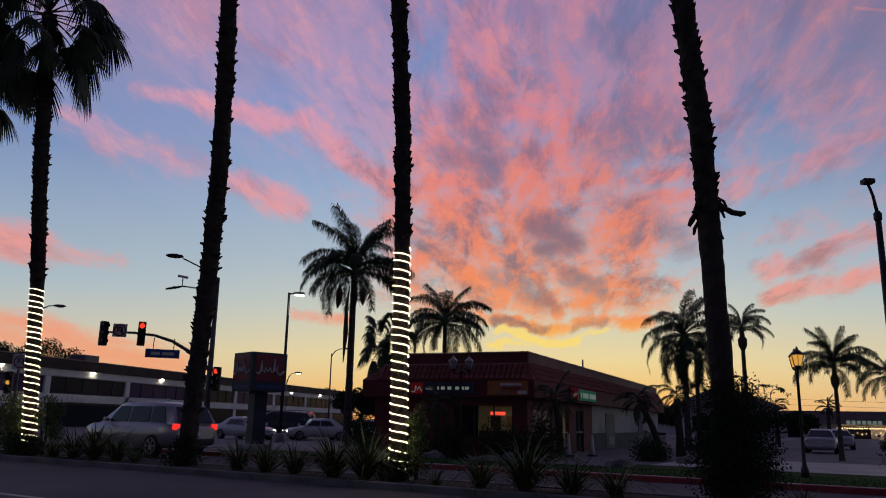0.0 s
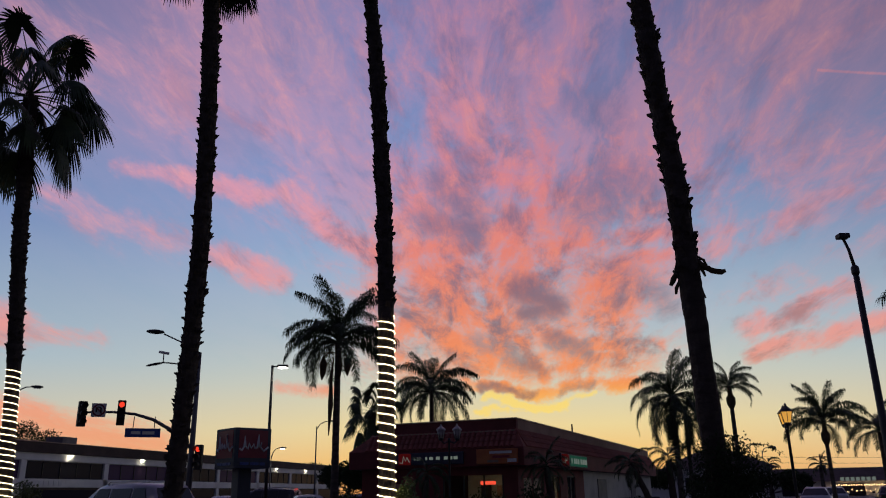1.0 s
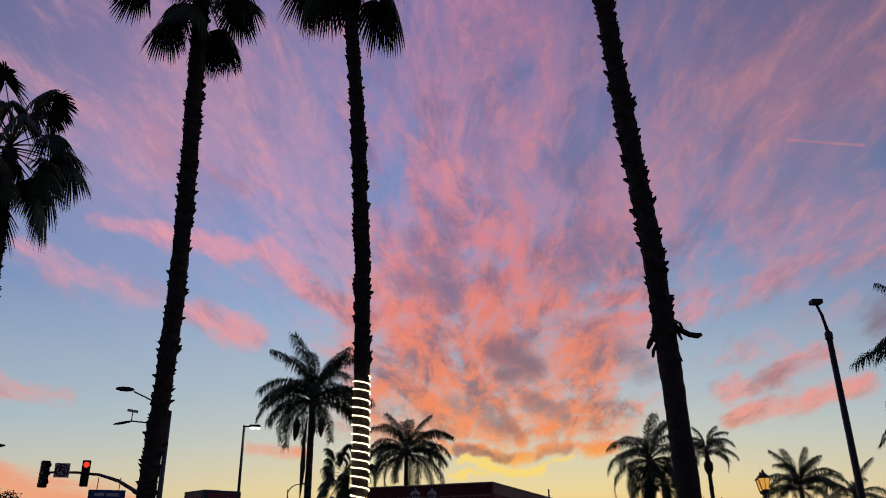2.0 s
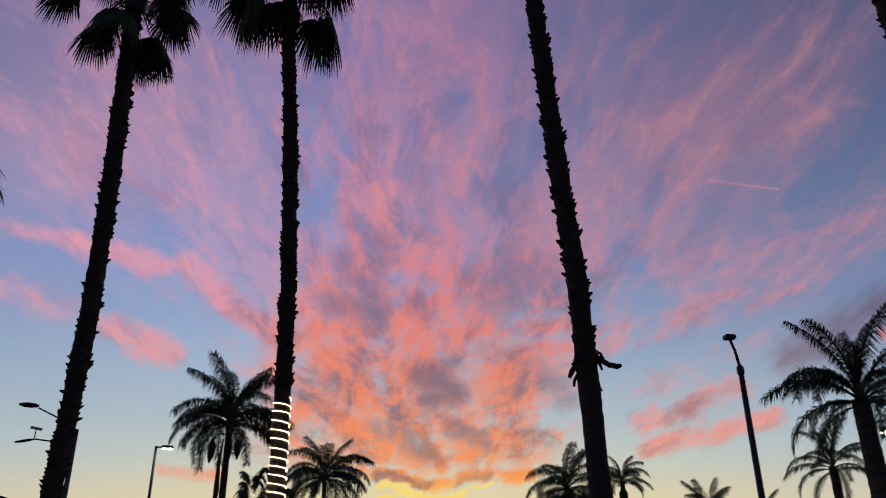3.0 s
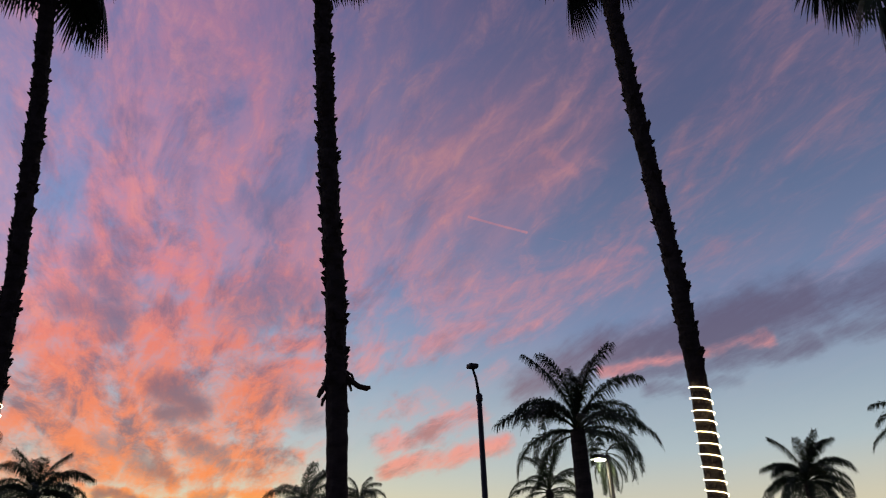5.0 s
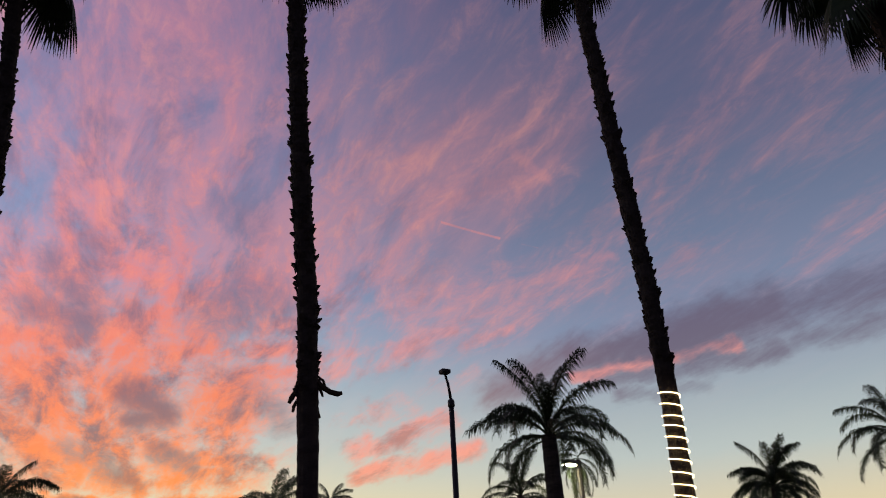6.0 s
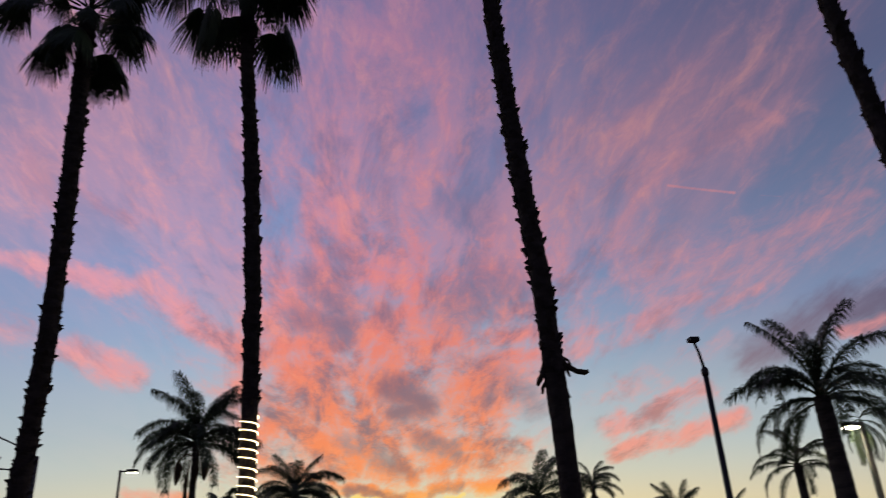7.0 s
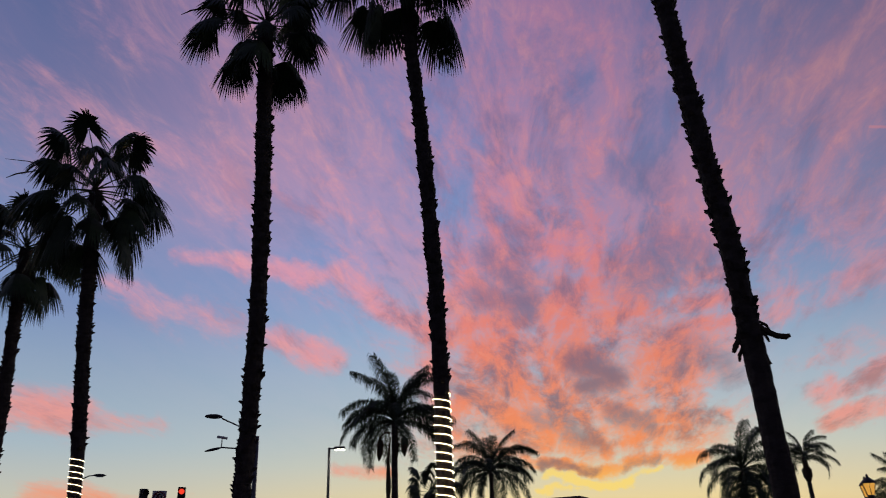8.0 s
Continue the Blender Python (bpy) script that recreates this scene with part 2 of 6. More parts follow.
    colour = k.mix(k.math("MULTIPLY", dark, 0.88), colour, grey)
    # the brightest rims, low over the place where the sun went down
    rim = k.span(k.math("ADD", ember, k.math("MULTIPLY", grain, k.span(ember, 0.0, 0.3, 0.0, 0.8))), 0.05, 0.75)
    colour = k.mix(k.math("MULTIPLY", rim, 0.9), colour, lin(255, 224, 122))
    colour = k.mix(1.0, colour, tone, "MULTIPLY")
    # the scattered light of the sun that has just set
    nishita = k.add("ShaderNodeTexSky")
    nishita.sky_type, nishita.sun_disc = "NISHITA", False
    nishita.sun_elevation, nishita.sun_rotation = radians(-1.5), radians(SUNSET)
    colour = k.mix(0.02, colour, nishita.outputs[0], "ADD")
    # the eastern half of the sky lies in the earth's shadow
    night = k.ramp(e90, [(0.0, lin(74, 73, 98)), (0.3, lin(62, 65, 96)), (1.0, lin(48, 52, 90))])
    colour = k.mix(k.span(off, 62.0, 125.0), colour, night)
    # below the horizon: dim ground haze
    colour = k.mix(k.span(el, -0.5, -2.5), colour, lin(40, 36, 40))
    back = k.add("ShaderNodeBackground")
    k.put(back.inputs[0], colour)
    back.inputs[1].default_value = 1.0
    k.put(k.add("ShaderNodeOutputWorld").inputs[0], back.outputs[0])
    world.cycles.sampling_method = "MANUAL"
    world.cycles.sample_map_resolution = 512


make_sky()


# ---- materials ----
def surface(name, colour, colour2=None, rough=0.7, metal=0.0, scale=4.0, bump=0.2, fine=40.0, vary=0.0, stretch=(1, 1, 1), coords="Object", spec=0.5):
    """A worn surface: two tones in large stains, fine grain in tone and relief, optional change from object to object."""
    m = bpy.data.materials.new(name)
    m.use_nodes = True
    k = Nodes(m.node_tree)
    out, p = k.add("ShaderNodeOutputMaterial"), k.add("ShaderNodeBsdfPrincipled")
    k.put(out.inputs[0], p.outputs[0])
    where = k.add("ShaderNodeTexCoord").outputs[coords]
    where = k.vec("MULTIPLY", where, stretch)
    if colour2 is None:
        colour2 = tuple(c * 0.6 for c in colour)
    big = k.noise(where, scale, 5.0, 0.6)[0]
    small = k.noise(where, fine, 3.0, 0.6)[0]
    mixed = k.mix(k.span(big, 0.35, 0.68), (*colour, 1), (*colour2, 1))
    mixed = k.mix(k.math("MULTIPLY", small, 0.5), mixed, (*(c * 0.55 for c in colour), 1))
    if vary:
        info = k.add("ShaderNodeObjectInfo").outputs["Random"]
        island = k.add("ShaderNodeNewGeometry").outputs["Random Per Island"]
        tone = k.math("ADD", k.math("MULTIPLY", k.math("ADD", info, island), vary), 1.0 - vary)
        mixed = k.mix(1.0, mixed, tone, "MULTIPLY")
    k.put(p.inputs["Base Color"], mixed)
    k.put(p.inputs["Roughness"], k.math("ADD", k.math("MULTIPLY", k.math("SUBTRACT", big, 0.5), 0.25), rough, clamp=True))
    p.inputs["Metallic"].default_value = metal
    p.inputs["Specular IOR Level"].default_value = spec
    if bump:
        b = k.add("ShaderNodeBump")
        b.inputs["Strength"].default_value = bump
        b.inputs["Distance"].default_value = 0.02
        k.put(b.inputs["Height"], k.math("ADD", small, big))
        k.put(p.inputs["Normal"], b.outputs[0])
    return m


def glow(name, colour, strength):
    m = bpy.data.materials.new(name)
    m.use_nodes = True
    k = Nodes(m.node_tree)
    e = k.add("ShaderNodeEmission")
    e.inputs[0].default_value, e.inputs[1].default_value = (*colour, 1), strength
    k.put(k.add("ShaderNodeOutputMaterial").inputs[0], e.outputs[0])
    return m


def glassy(name, tint, rough=0.05, ior=1.5, spec=0.5):
    """Dark window glass seen from outside: glossy over a dim room."""
    m = bpy.data.materials.new(name)
    m.use_nodes = True
    k = Nodes(m.node_tree)
    p = k.add("ShaderNodeBsdfPrincipled")
    p.inputs["Base Color"].default_value = (*tint, 1)
    p.inputs["Roughness"].default_value = rough
    p.inputs["IOR"].default_value = ior
    p.inputs["Specular IOR Level"].default_value = spec
    wave = k.noise(k.add("ShaderNodeTexCoord").outputs["Object"], 0.9, 2.0)[0]
    b = k.add("ShaderNodeBump")
    b.inputs["Strength"].default_value = 0.04
    k.put(b.inputs["Height"], wave)
    k.put(p.inputs["Normal"], b.outputs[0])
    k.put(k.add("ShaderNodeOutputMaterial").inputs[0], p.outputs[0])
    return m


ASPHALT = surface("asphalt", (0.08, 0.08, 0.085), (0.055, 0.055, 0.058), 0.85, scale=0.35, fine=60, bump=0.3)
LOT = surface("lot_asphalt", (0.17, 0.17, 0.175), (0.115, 0.115, 0.12), 0.85, scale=0.3, fine=60, bump=0.3)
CONCRETE = surface("concrete", (0.38, 0.37, 0.35), (0.26, 0.25, 0.24), 0.85, scale=0.8, fine=50)
# driveway asphalt, with the evening light on it put into a paler colour
LIT_DRIVE = surface("lit_drive", (0.5, 0.49, 0.47), (0.36, 0.35, 0.34), 0.85, scale=0.6, fine=45)
KERB = surface("kerb_concrete", (0.22, 0.21, 0.2), (0.13, 0.125, 0.12), 0.85, scale=1.2, fine=50, vary=0.15)
RED_KERB = surface("red_kerb_paint", (0.32, 0.03, 0.04), (0.2, 0.025, 0.03), 0.6, scale=1.5, fine=40, vary=0.15)
WHITE_LINE = surface("road_paint", (0.6, 0.6, 0.57), (0.35, 0.35, 0.34), 0.7, scale=2.5, fine=40, bump=0.1)
SOIL = surface("soil", (0.05, 0.035, 0.025), (0.03, 0.022, 0.016), 0.95, scale=2, fine=30, bump=0.6)
GRASS = surface("grass", (0.03, 0.08, 0.014), (0.02, 0.055, 0.011), 0.95, scale=0.7, fine=40, bump=0.5, vary=0.2, spec=0.08)
GRASS_BLADE = surface("grass_blade", (0.018, 0.032, 0.009), (0.012, 0.022, 0.007), 0.9, scale=2, fine=20, bump=0.0, spec=0.1)
BARK = surface("palm_bark", (0.075, 0.06, 0.05), (0.045, 0.036, 0.03), 0.95, scale=3, fine=22, bump=0.8, stretch=(1, 1, 2.5), spec=0.2)
SMOOTH_BARK = surface("grey_palm_bark", (0.11, 0.095, 0.08), (0.06, 0.052, 0.045), 0.95, scale=2, fine=18, bump=0.6, stretch=(1, 1, 4), spec=0.2)
LEAF = surface("palm_leaf", (0.05, 0.075, 0.03), (0.03, 0.05, 0.022), 0.6, scale=3, fine=20, bump=0.1, vary=0.25, spec=0.3)
DRY = surface("dry_leaf", (0.11, 0.085, 0.05), (0.07, 0.05, 0.03), 0.9, scale=3, fine=20, bump=0.1, vary=0.25, spec=0.2)
SHRUB = surface("shrub_leaf", (0.04, 0.06, 0.025), (0.025, 0.042, 0.018), 0.8, scale=3, fine=20, bump=0.1, vary=0.3, spec=0.12)
# strap leaf green, brightened to carry part of the rope lights' glow
FLAX_GLOW = surface("glow_toned_leaf", (0.13, 0.17, 0.05), (0.08, 0.12, 0.04), 0.55, scale=3, fine=20, bump=0.1, vary=0.3, spec=0.3)
DARK_STEEL = surface("dark_steel", (0.04, 0.04, 0.042), (0.025, 0.025, 0.027), 0.5, 0.3, scale=3, fine=30, bump=0.1)
GALV = surface("galvanised_steel", (0.16, 0.16, 0.17), (0.1, 0.1, 0.11), 0.55, 0.6, scale=2, fine=25, bump=0.1)
ROPE = glow("rope_light_tube", (1.0, 0.82, 0.5), 6.5)
LAMP_WARM = glow("warm_lamp", (1.0, 0.62, 0.22), 6.0)
LAMP_WHITE = glow("white_lamp", (1.0, 0.93, 0.76), 30.0)
LAMP_BRIGHT = glow("bright_lot_lamp", (1.0, 0.95, 0.7), 130.0)
SIGNAL_RED = glow("red_signal", (1.0, 0.06, 0.03), 1.1)
BOX_BLACK = surface("black_housing", (0.02, 0.02, 0.02), (0.012, 0.012, 0.012), 0.6, scale=4, fine=30, bump=0.1)


# ---- mesh helpers ----
def part(name, bm, material, parent=None, label=""):
    """Links a bmesh as one mesh object, under a thing where one is given."""
    mesh = bpy.data.meshes.new(name)
    bm.to_mesh(mesh)
    bm.free()
    for m in (material if isinstance(material, (list, tuple)) else [material]):
        mesh.materials.append(m)
    ob = new(name, mesh)
    ob.parent = parent
    if label:
        tagged(ob, label)
    return ob


def thing(name, m, label, category, group="", kind=""):
    ob = new(name)
    ob.empty_display_size = 0.1
    ob.matrix_basis = m
    return tagged(ob, label, category, group, kind)


def box(bm, x0, y0, z0, x1, y1, z1, bevel=0.0, mat=0):
    r = bmesh.ops.create_cube(bm, size=1.0, matrix=Matrix.Translation(((x0 + x1) / 2, (y0 + y1) / 2, (z0 + z1) / 2)) @ Matrix.Diagonal((x1 - x0, y1 - y0, z1 - z0, 1)))
    faces = {f for v in r["verts"] for f in v.link_faces}
    for f in faces:
        f.material_index = mat
    if bevel:
        edges = {e for f in faces for e in f.edges}
        bmesh.ops.bevel(bm, geom=list(edges), offset=bevel, segments=2, affect="EDGES", profile=0.5)
    return bm


def tube(bm, points, radii, sides=10, cap=True, jitter=0.0, seed=0, smooth=True, mat=0):
    """A tapering tube along points."""
    rng = random.Random(seed)
    pts = [Vector(p) for p in points]
    radii = radii if isinstance(radii, (list, tuple)) else [radii] * len(pts)
    rings, side = [], None
    for i, p in enumerate(pts):
        d = (pts[min(i + 1, len(pts) - 1)] - pts[max(i - 1, 0)]).normalized()
        if side is None:
            side = d.orthogonal().normalized()
        side = (side - d * side.dot(d)).normalized()
        up = d.cross(side)
        ring = []
        for j in range(sides):
            a = 2 * math.pi * j / sides
            r = radii[i] * (1 + jitter * (rng.random() - 0.5))
            ring.append(bm.verts.new(p + (side * math.cos(a) + up * math.sin(a)) * r))
        rings.append(ring)
    for a, b in zip(rings, rings[1:]):
        for j in range(sides):
            f = bm.faces.new((a[j], a[(j + 1) % sides], b[(j + 1) % sides], b[j]))
            f.smooth, f.material_index = smooth, mat
    if cap:
        bm.faces.new(rings[0][::-1]).material_index = mat
        bm.faces.new(rings[-1]).material_index = mat
    return bm


def lathe(bm, profile, sides=16, x=0.0, y=0.0, mat=0):
    """A turned shape from (radius, height) pairs."""
    rings = [[bm.verts.new((x + r * math.cos(2 * math.pi * j / sides), y + r * math.sin(2 * math.pi * j / sides), h)) for j in range(sides)] for r, h in profile]
    for a, b in zip(rings, rings[1:]):
        for j in range(sides):
            f = bm.faces.new((a[j], a[(j + 1) % sides], b[(j + 1) % sides], b[j]))
            f.smooth, f.material_index = True, mat
    bm.faces.new(rings[0][::-1]).material_index = mat
    bm.faces.new(rings[-1]).material_index = mat
    return bm


def along(points, z):
    """The place on a polyline at height z."""
    for a, b in zip(points, points[1:]):
        if z <= b[2] or b is points[-1]:
            f = (z - a[2]) / (b[2] - a[2])
            return Vector(a).lerp(Vector(b), f)


# street frame: s runs along the street (towards the right and nearer), n across it, away from the eye
STREET = math.atan2(-0.515, 0.857)
SX, SY, NX, NY = 0.857, -0.515, 0.515, 0.857


def st(s, n, z=0.0):
    return Vector((s * SX + n * NX, s * SY + n * NY, z))


def street_pose(s, n, z=0.0, turn=0.0):
    return Matrix.Translation(st(s, n, z)) @ pose(0, 0, 0, 0, 0, math.degrees(STREET) + turn)


def strip(name, s0, s1, n0, n1, z0, z1, material, label, category, kind="structure"):
    bm = bmesh.new()
    cells = max(1, int((s1 - s0) / 12))
    box(bm, s0, n0, z0, s1, n1, z1)
    ob = part(name, bm, material)
    ob.matrix_basis = street_pose(0, 0)
    return tagged(ob, label, category, kind=kind)


# ---- ground, roads, median ----
def make_ground():
    bm = bmesh.new()
    bmesh.ops.create_grid(bm, x_segments=40, y_segments=40, size=2500)
    tagged(part("ground", bm, LOT), "dark asphalt and earth stretching to the horizon", "ground", kind="structure")


make_ground()
strip("road_near", -220, 220, -8, 13.75, -0.2, 0.012, ASPHALT, "dark asphalt roadway beside the planted median", "road")
strip("road_far", -220, 220, 15.55, 20.6, -0.2, 0.012, ASPHALT, "dark asphalt roadway beyond the planted median", "road")
strip("median_soil", -60, 60, 13.9, 15.4, -0.2, 0.13, SOIL, "dark planting soil of the median", "ground")
strip("verge_grass", -24, 60, 21.25, 25.0, -0.2, 0.11, GRASS, "mown grass verge beside the kerb", "lawn")
strip("pavement", -60, 60, 20.8, 21.25, -0.2, 0.14, CONCRETE, "narrow concrete strip along the red kerb", "pavement")


# ---- palms ----
def fan_leaf(seed, size, petiole, lift):
    """One fan leaf that leaves the crown along +x at that elevation: a thin stalk and a folded, recurved blade whose rim is split into narrow tips."""
    rng = random.Random(seed)
    bm = bmesh.new()
    pts, p = [], Vector((0, 0, 0))
    for i in range(5):
        pts.append(p.copy())
        e = radians(lift - 5 * i)
        p = p + Vector((math.cos(e), 0, math.sin(e))) * petiole / 4
    tube(bm, pts, [0.045, 0.03, 0.024, 0.02, 0.016], 5)
    hub = pts[-1]
    b = radians(lift - rng.uniform(5, 35))
    ahead, side = Vector((math.cos(b), 0, math.sin(b))), Vector((0, 1, 0))
    up = ahead.cross(side)
    count, reach = 44, rng.uniform(2.0, 2.4)
    hang = 0.32 if lift > 55 else rng.uniform(0.5, 0.75)
    fold = rng.uniform(0.35, 0.6)

    def spot(a, f, length, extra=0.0):
        """A place on the blade at that angle from its midrib and that share of its radius."""
        r = length * f
        q = hub + (ahead * math.cos(a) + side * math.sin(a) * 0.82) * r
        q -= up * fold * abs(math.sin(a)) * r * 0.6
        q.z -= hang * size * f ** 2.3 + fold * 0.35 * abs(math.sin(a)) * r + extra * size * f ** 3
        return q

    lobes = [size * (1.0 - 0.2 * (abs(-reach + 2 * reach * i / count) / reach) ** 2) for i in range(count + 1)]
    rows = []
    for f in (0.04, 0.3, 0.55):
        rows.append([bm.verts.new(spot(-reach + 2 * reach * i / count, f, lobes[i])) for i in range(count + 1)])
    for r0, r1 in zip(rows, rows[1:]):
        for i in range(count):
            bm.faces.new((r0[i], r0[i + 1], r1[i + 1], r1[i]))
    for i in range(count):
        a0, a1 = -reach + 2 * reach * i / count, -reach + 2 * reach * (i + 1) / count
        am, length = (a0 + a1) / 2, lobes[i] * rng.uniform(0.9, 1.08)
        extra = rng.uniform(-0.05, 0.22)
        prev = (rows[-1][i], rows[-1][i + 1])
        for f, w in ((0.72, 0.95), (0.86, 0.6), (1.0, 0.06)):
            row = [bm.verts.new(spot(am + (q - am) * w, f, length, extra)) for q in (a0, a1)]
            bm.faces.new((prev[0], prev[1], row[1], row[0]))
            prev = row
    return bm


def feather_leaf(seed, length, lift, bend, blade=0.6, curl=1.2, weep=0.9):
    """One feather leaf along +x: a rib that starts at that elevation and bows over towards its tip, with two rows of hanging leaflets."""
    rng = random.Random(seed)
    bm = bmesh.new()
    ribs, p, n = [], Vector((0, 0, 0)), 24
    sway = rng.uniform(-0.25, 0.25)
    for i in range(n + 1):
        ribs.append(p.copy())
        e = radians(lift - bend * (i / n) ** curl)
        p = p + Vector((math.cos(e), sway * (i / n), math.sin(e))) * length / n
    tube(bm, ribs[::2], [0.05 - 0.0036 * i for i in range(13)], 4)
    leaflets = 116
    for i in range(leaflets):
        t = 0.14 + 0.86 * i / leaflets
        k = min(int(t * n), n - 1)
        q = ribs[k].lerp(ribs[k + 1], t * n - k)
        d = (ribs[k + 1] - ribs[k]).normalized()
        size = blade * (1 - 0.45 * t ** 3) * min(1, 0.4 + 2.4 * (t - 0.14)) * rng.uniform(0.7, 1.15) * length / 3
        for sgn in (1, -1):
            lead = (Vector((0, 1, 0)) * sgn * rng.uniform(0.35, 0.9) + d * rng.uniform(0.5, 0.95) + Vector((0, 0, rng.uniform(-0.35, 0.3)))).normalized()
            mid = q + lead * size * 0.5
            tip = mid + (lead * 0.45 + Vector((0, 0, -weep))).normalized() * size * 0.66
            w = d * 0.015
            a, b, c2, e2 = bm.verts.new(q - w), bm.verts.new(q + w), bm.verts.new(mid + w * 0.9), bm.verts.new(mid - w * 0.9)
            g = bm.verts.new(tip)
            bm.faces.new((a, b, c2, e2))
            bm.faces.new((e2, c2, g))
    return bm


def mesh_of(name, bm, *materials):
    mesh = bpy.data.meshes.new(name)
    bm.to_mesh(mesh)
    bm.free()
    for m in materials:
        mesh.materials.append(m)
    return mesh


LIFTS = (78, 62, 46, 30, 14, -2, -20, -42)
FANS = [[mesh_of("fan_frond", fan_leaf(i * 8 + k, 1.12, 1.5 + 0.28 * k, e), LEAF) for k in range(3)] for i, e in enumerate(LIFTS)]
FEATHERS = [[mesh_of("feather_frond", feather_leaf(i * 8 + k, 3.0, e, (42 + 22 * k) if e > 70 else (82 + 18 * k)), LEAF) for k in range(3)] for i, e in enumerate(LIFTS)]
WEEPING = [[mesh_of("feather_frond", feather_leaf(i * 9 + k + 100, 3.0, e, (46 + 24 * k) if e > 70 else (92 + 16 * k), 0.8, 1.1, 1.5), LEAF) for k in range(3)] for i, e in enumerate(LIFTS)]


def nearest(sets, lift, rng):
    """A leaf mesh grown for about that elevation."""
    i = min(range(len(LIFTS)), key=lambda n: abs(LIFTS[n] - lift))
    return sets[i][rng.randrange(3)]


def frond(mesh, parent, m, name="frond"):
    ob = new(name, mesh)
    ob.parent = parent
    ob.matrix_basis = m
    return ob


def trunk_mesh(points, radii, boots_from, seed, bark_sides=14):
    """A tapering trunk with rough rings; above boots_from, the torn stubs of old leaf bases."""
    rng = random.Random(seed)
    top = points[-1][2]
    bm = bmesh.new()
    step, ps, rs = 0.14, [], []
    z = points[0][2]
    while z < top:
        f = (z - points[0][2]) / (top - points[0][2])
        r = radii[0] + (radii[1] - radii[0]) * min(1, f * 1.2)
        if z - points[0][2] < 0.8:
            r *= 1 + 0.35 * (1 - (z - points[0][2]) / 0.8) ** 2
        bulge = 0.06 * noise.noise(Vector((seed, 0, z * 0.9)))
        ps.append(along(points, z))
        rs.append(r * (1 + bulge + (0.05 * rng.uniform(-1, 1) if z > boots_from else 0.02 * rng.uniform(-1, 1))))
        z += step
    tube(bm, ps, rs, bark_sides, True, 0.1, seed, smooth=False)
    for p, r in zip(ps, rs):
        if p.z < boots_from:
            continue
        for i in range(8):
            a = rng.uniform(0, 2 * math.pi)
            out = Vector((math.cos(a), math.sin(a), 0))
            tang = Vector((-math.sin(a), math.cos(a), 0))
            size = rng.choice((0.02, 0.03, 0.045, 0.06, 0.07, 0.12)) * r / 0.24
            base = p + out * r * 0.93 + Vector((0, 0, rng.uniform(-0.07, 0.07)))
            w, h = rng.uniform(0.05, 0.1), rng.uniform(0.05, 0.12)
            v = [bm.verts.new(base + tang * w - Vector((0, 0, h))), bm.verts.new(base - tang * w - Vector((0, 0, h))),
                 bm.verts.new(base - tang * w * 0.5 + out * size + Vector((0, 0, h * rng.uniform(0.1, 0.9)))),
                 bm.verts.new(base + tang * w * 0.5 + out * size + Vector((0, 0, h * rng.uniform(0.1, 0.9)))),
                 bm.verts.new(base + Vector((0, 0, 0.05)))]
            bm.faces.new((v[0], v[1], v[2], v[3]))
            bm.faces.new((v[3], v[2], v[4]))
            bm.faces.new((v[1], v[4], v[2]))
            bm.faces.new((v[0], v[3], v[4]))
    return bm


def fan_palm(points, radii, seed, label, leaves=30, scale=1.0, boots_from=5.0, tilt=0.0, group="tall fan palms of the median"):
    """A tall fan palm; points run from the foot to the heart of the crown."""
    rng = random.Random(seed * 7 + 3)
    base = Vector(points[0])
    local = [Vector(p) - base for p in points]
    tree = thing("fan_palm", Matrix.Translation(base), label, "palm tree", group)
    part("trunk", trunk_mesh(local, radii, boots_from, seed), BARK, tree)
    top = local[-1]
    for i in range(leaves):
        f = (i + 0.5) / leaves
        lift = 84 - 140 * f + rng.uniform(-9, 9)
        turn = i * 137.5 + rng.uniform(-18, 18)
        m = Matrix.Translation(top + Vector((0, 0, 0.3 - 0.6 * f))) @ pose(0, 0, 0, 0, 0, turn) @ pose(0, 0, 0, rng.uniform(-12, 12), 0, 0)
        m = m @ Matrix.Diagonal((*[scale * rng.uniform(0.85, 1.12)] * 3, 1))
        frond(nearest(FANS, lift, rng), tree, m)
    return tree


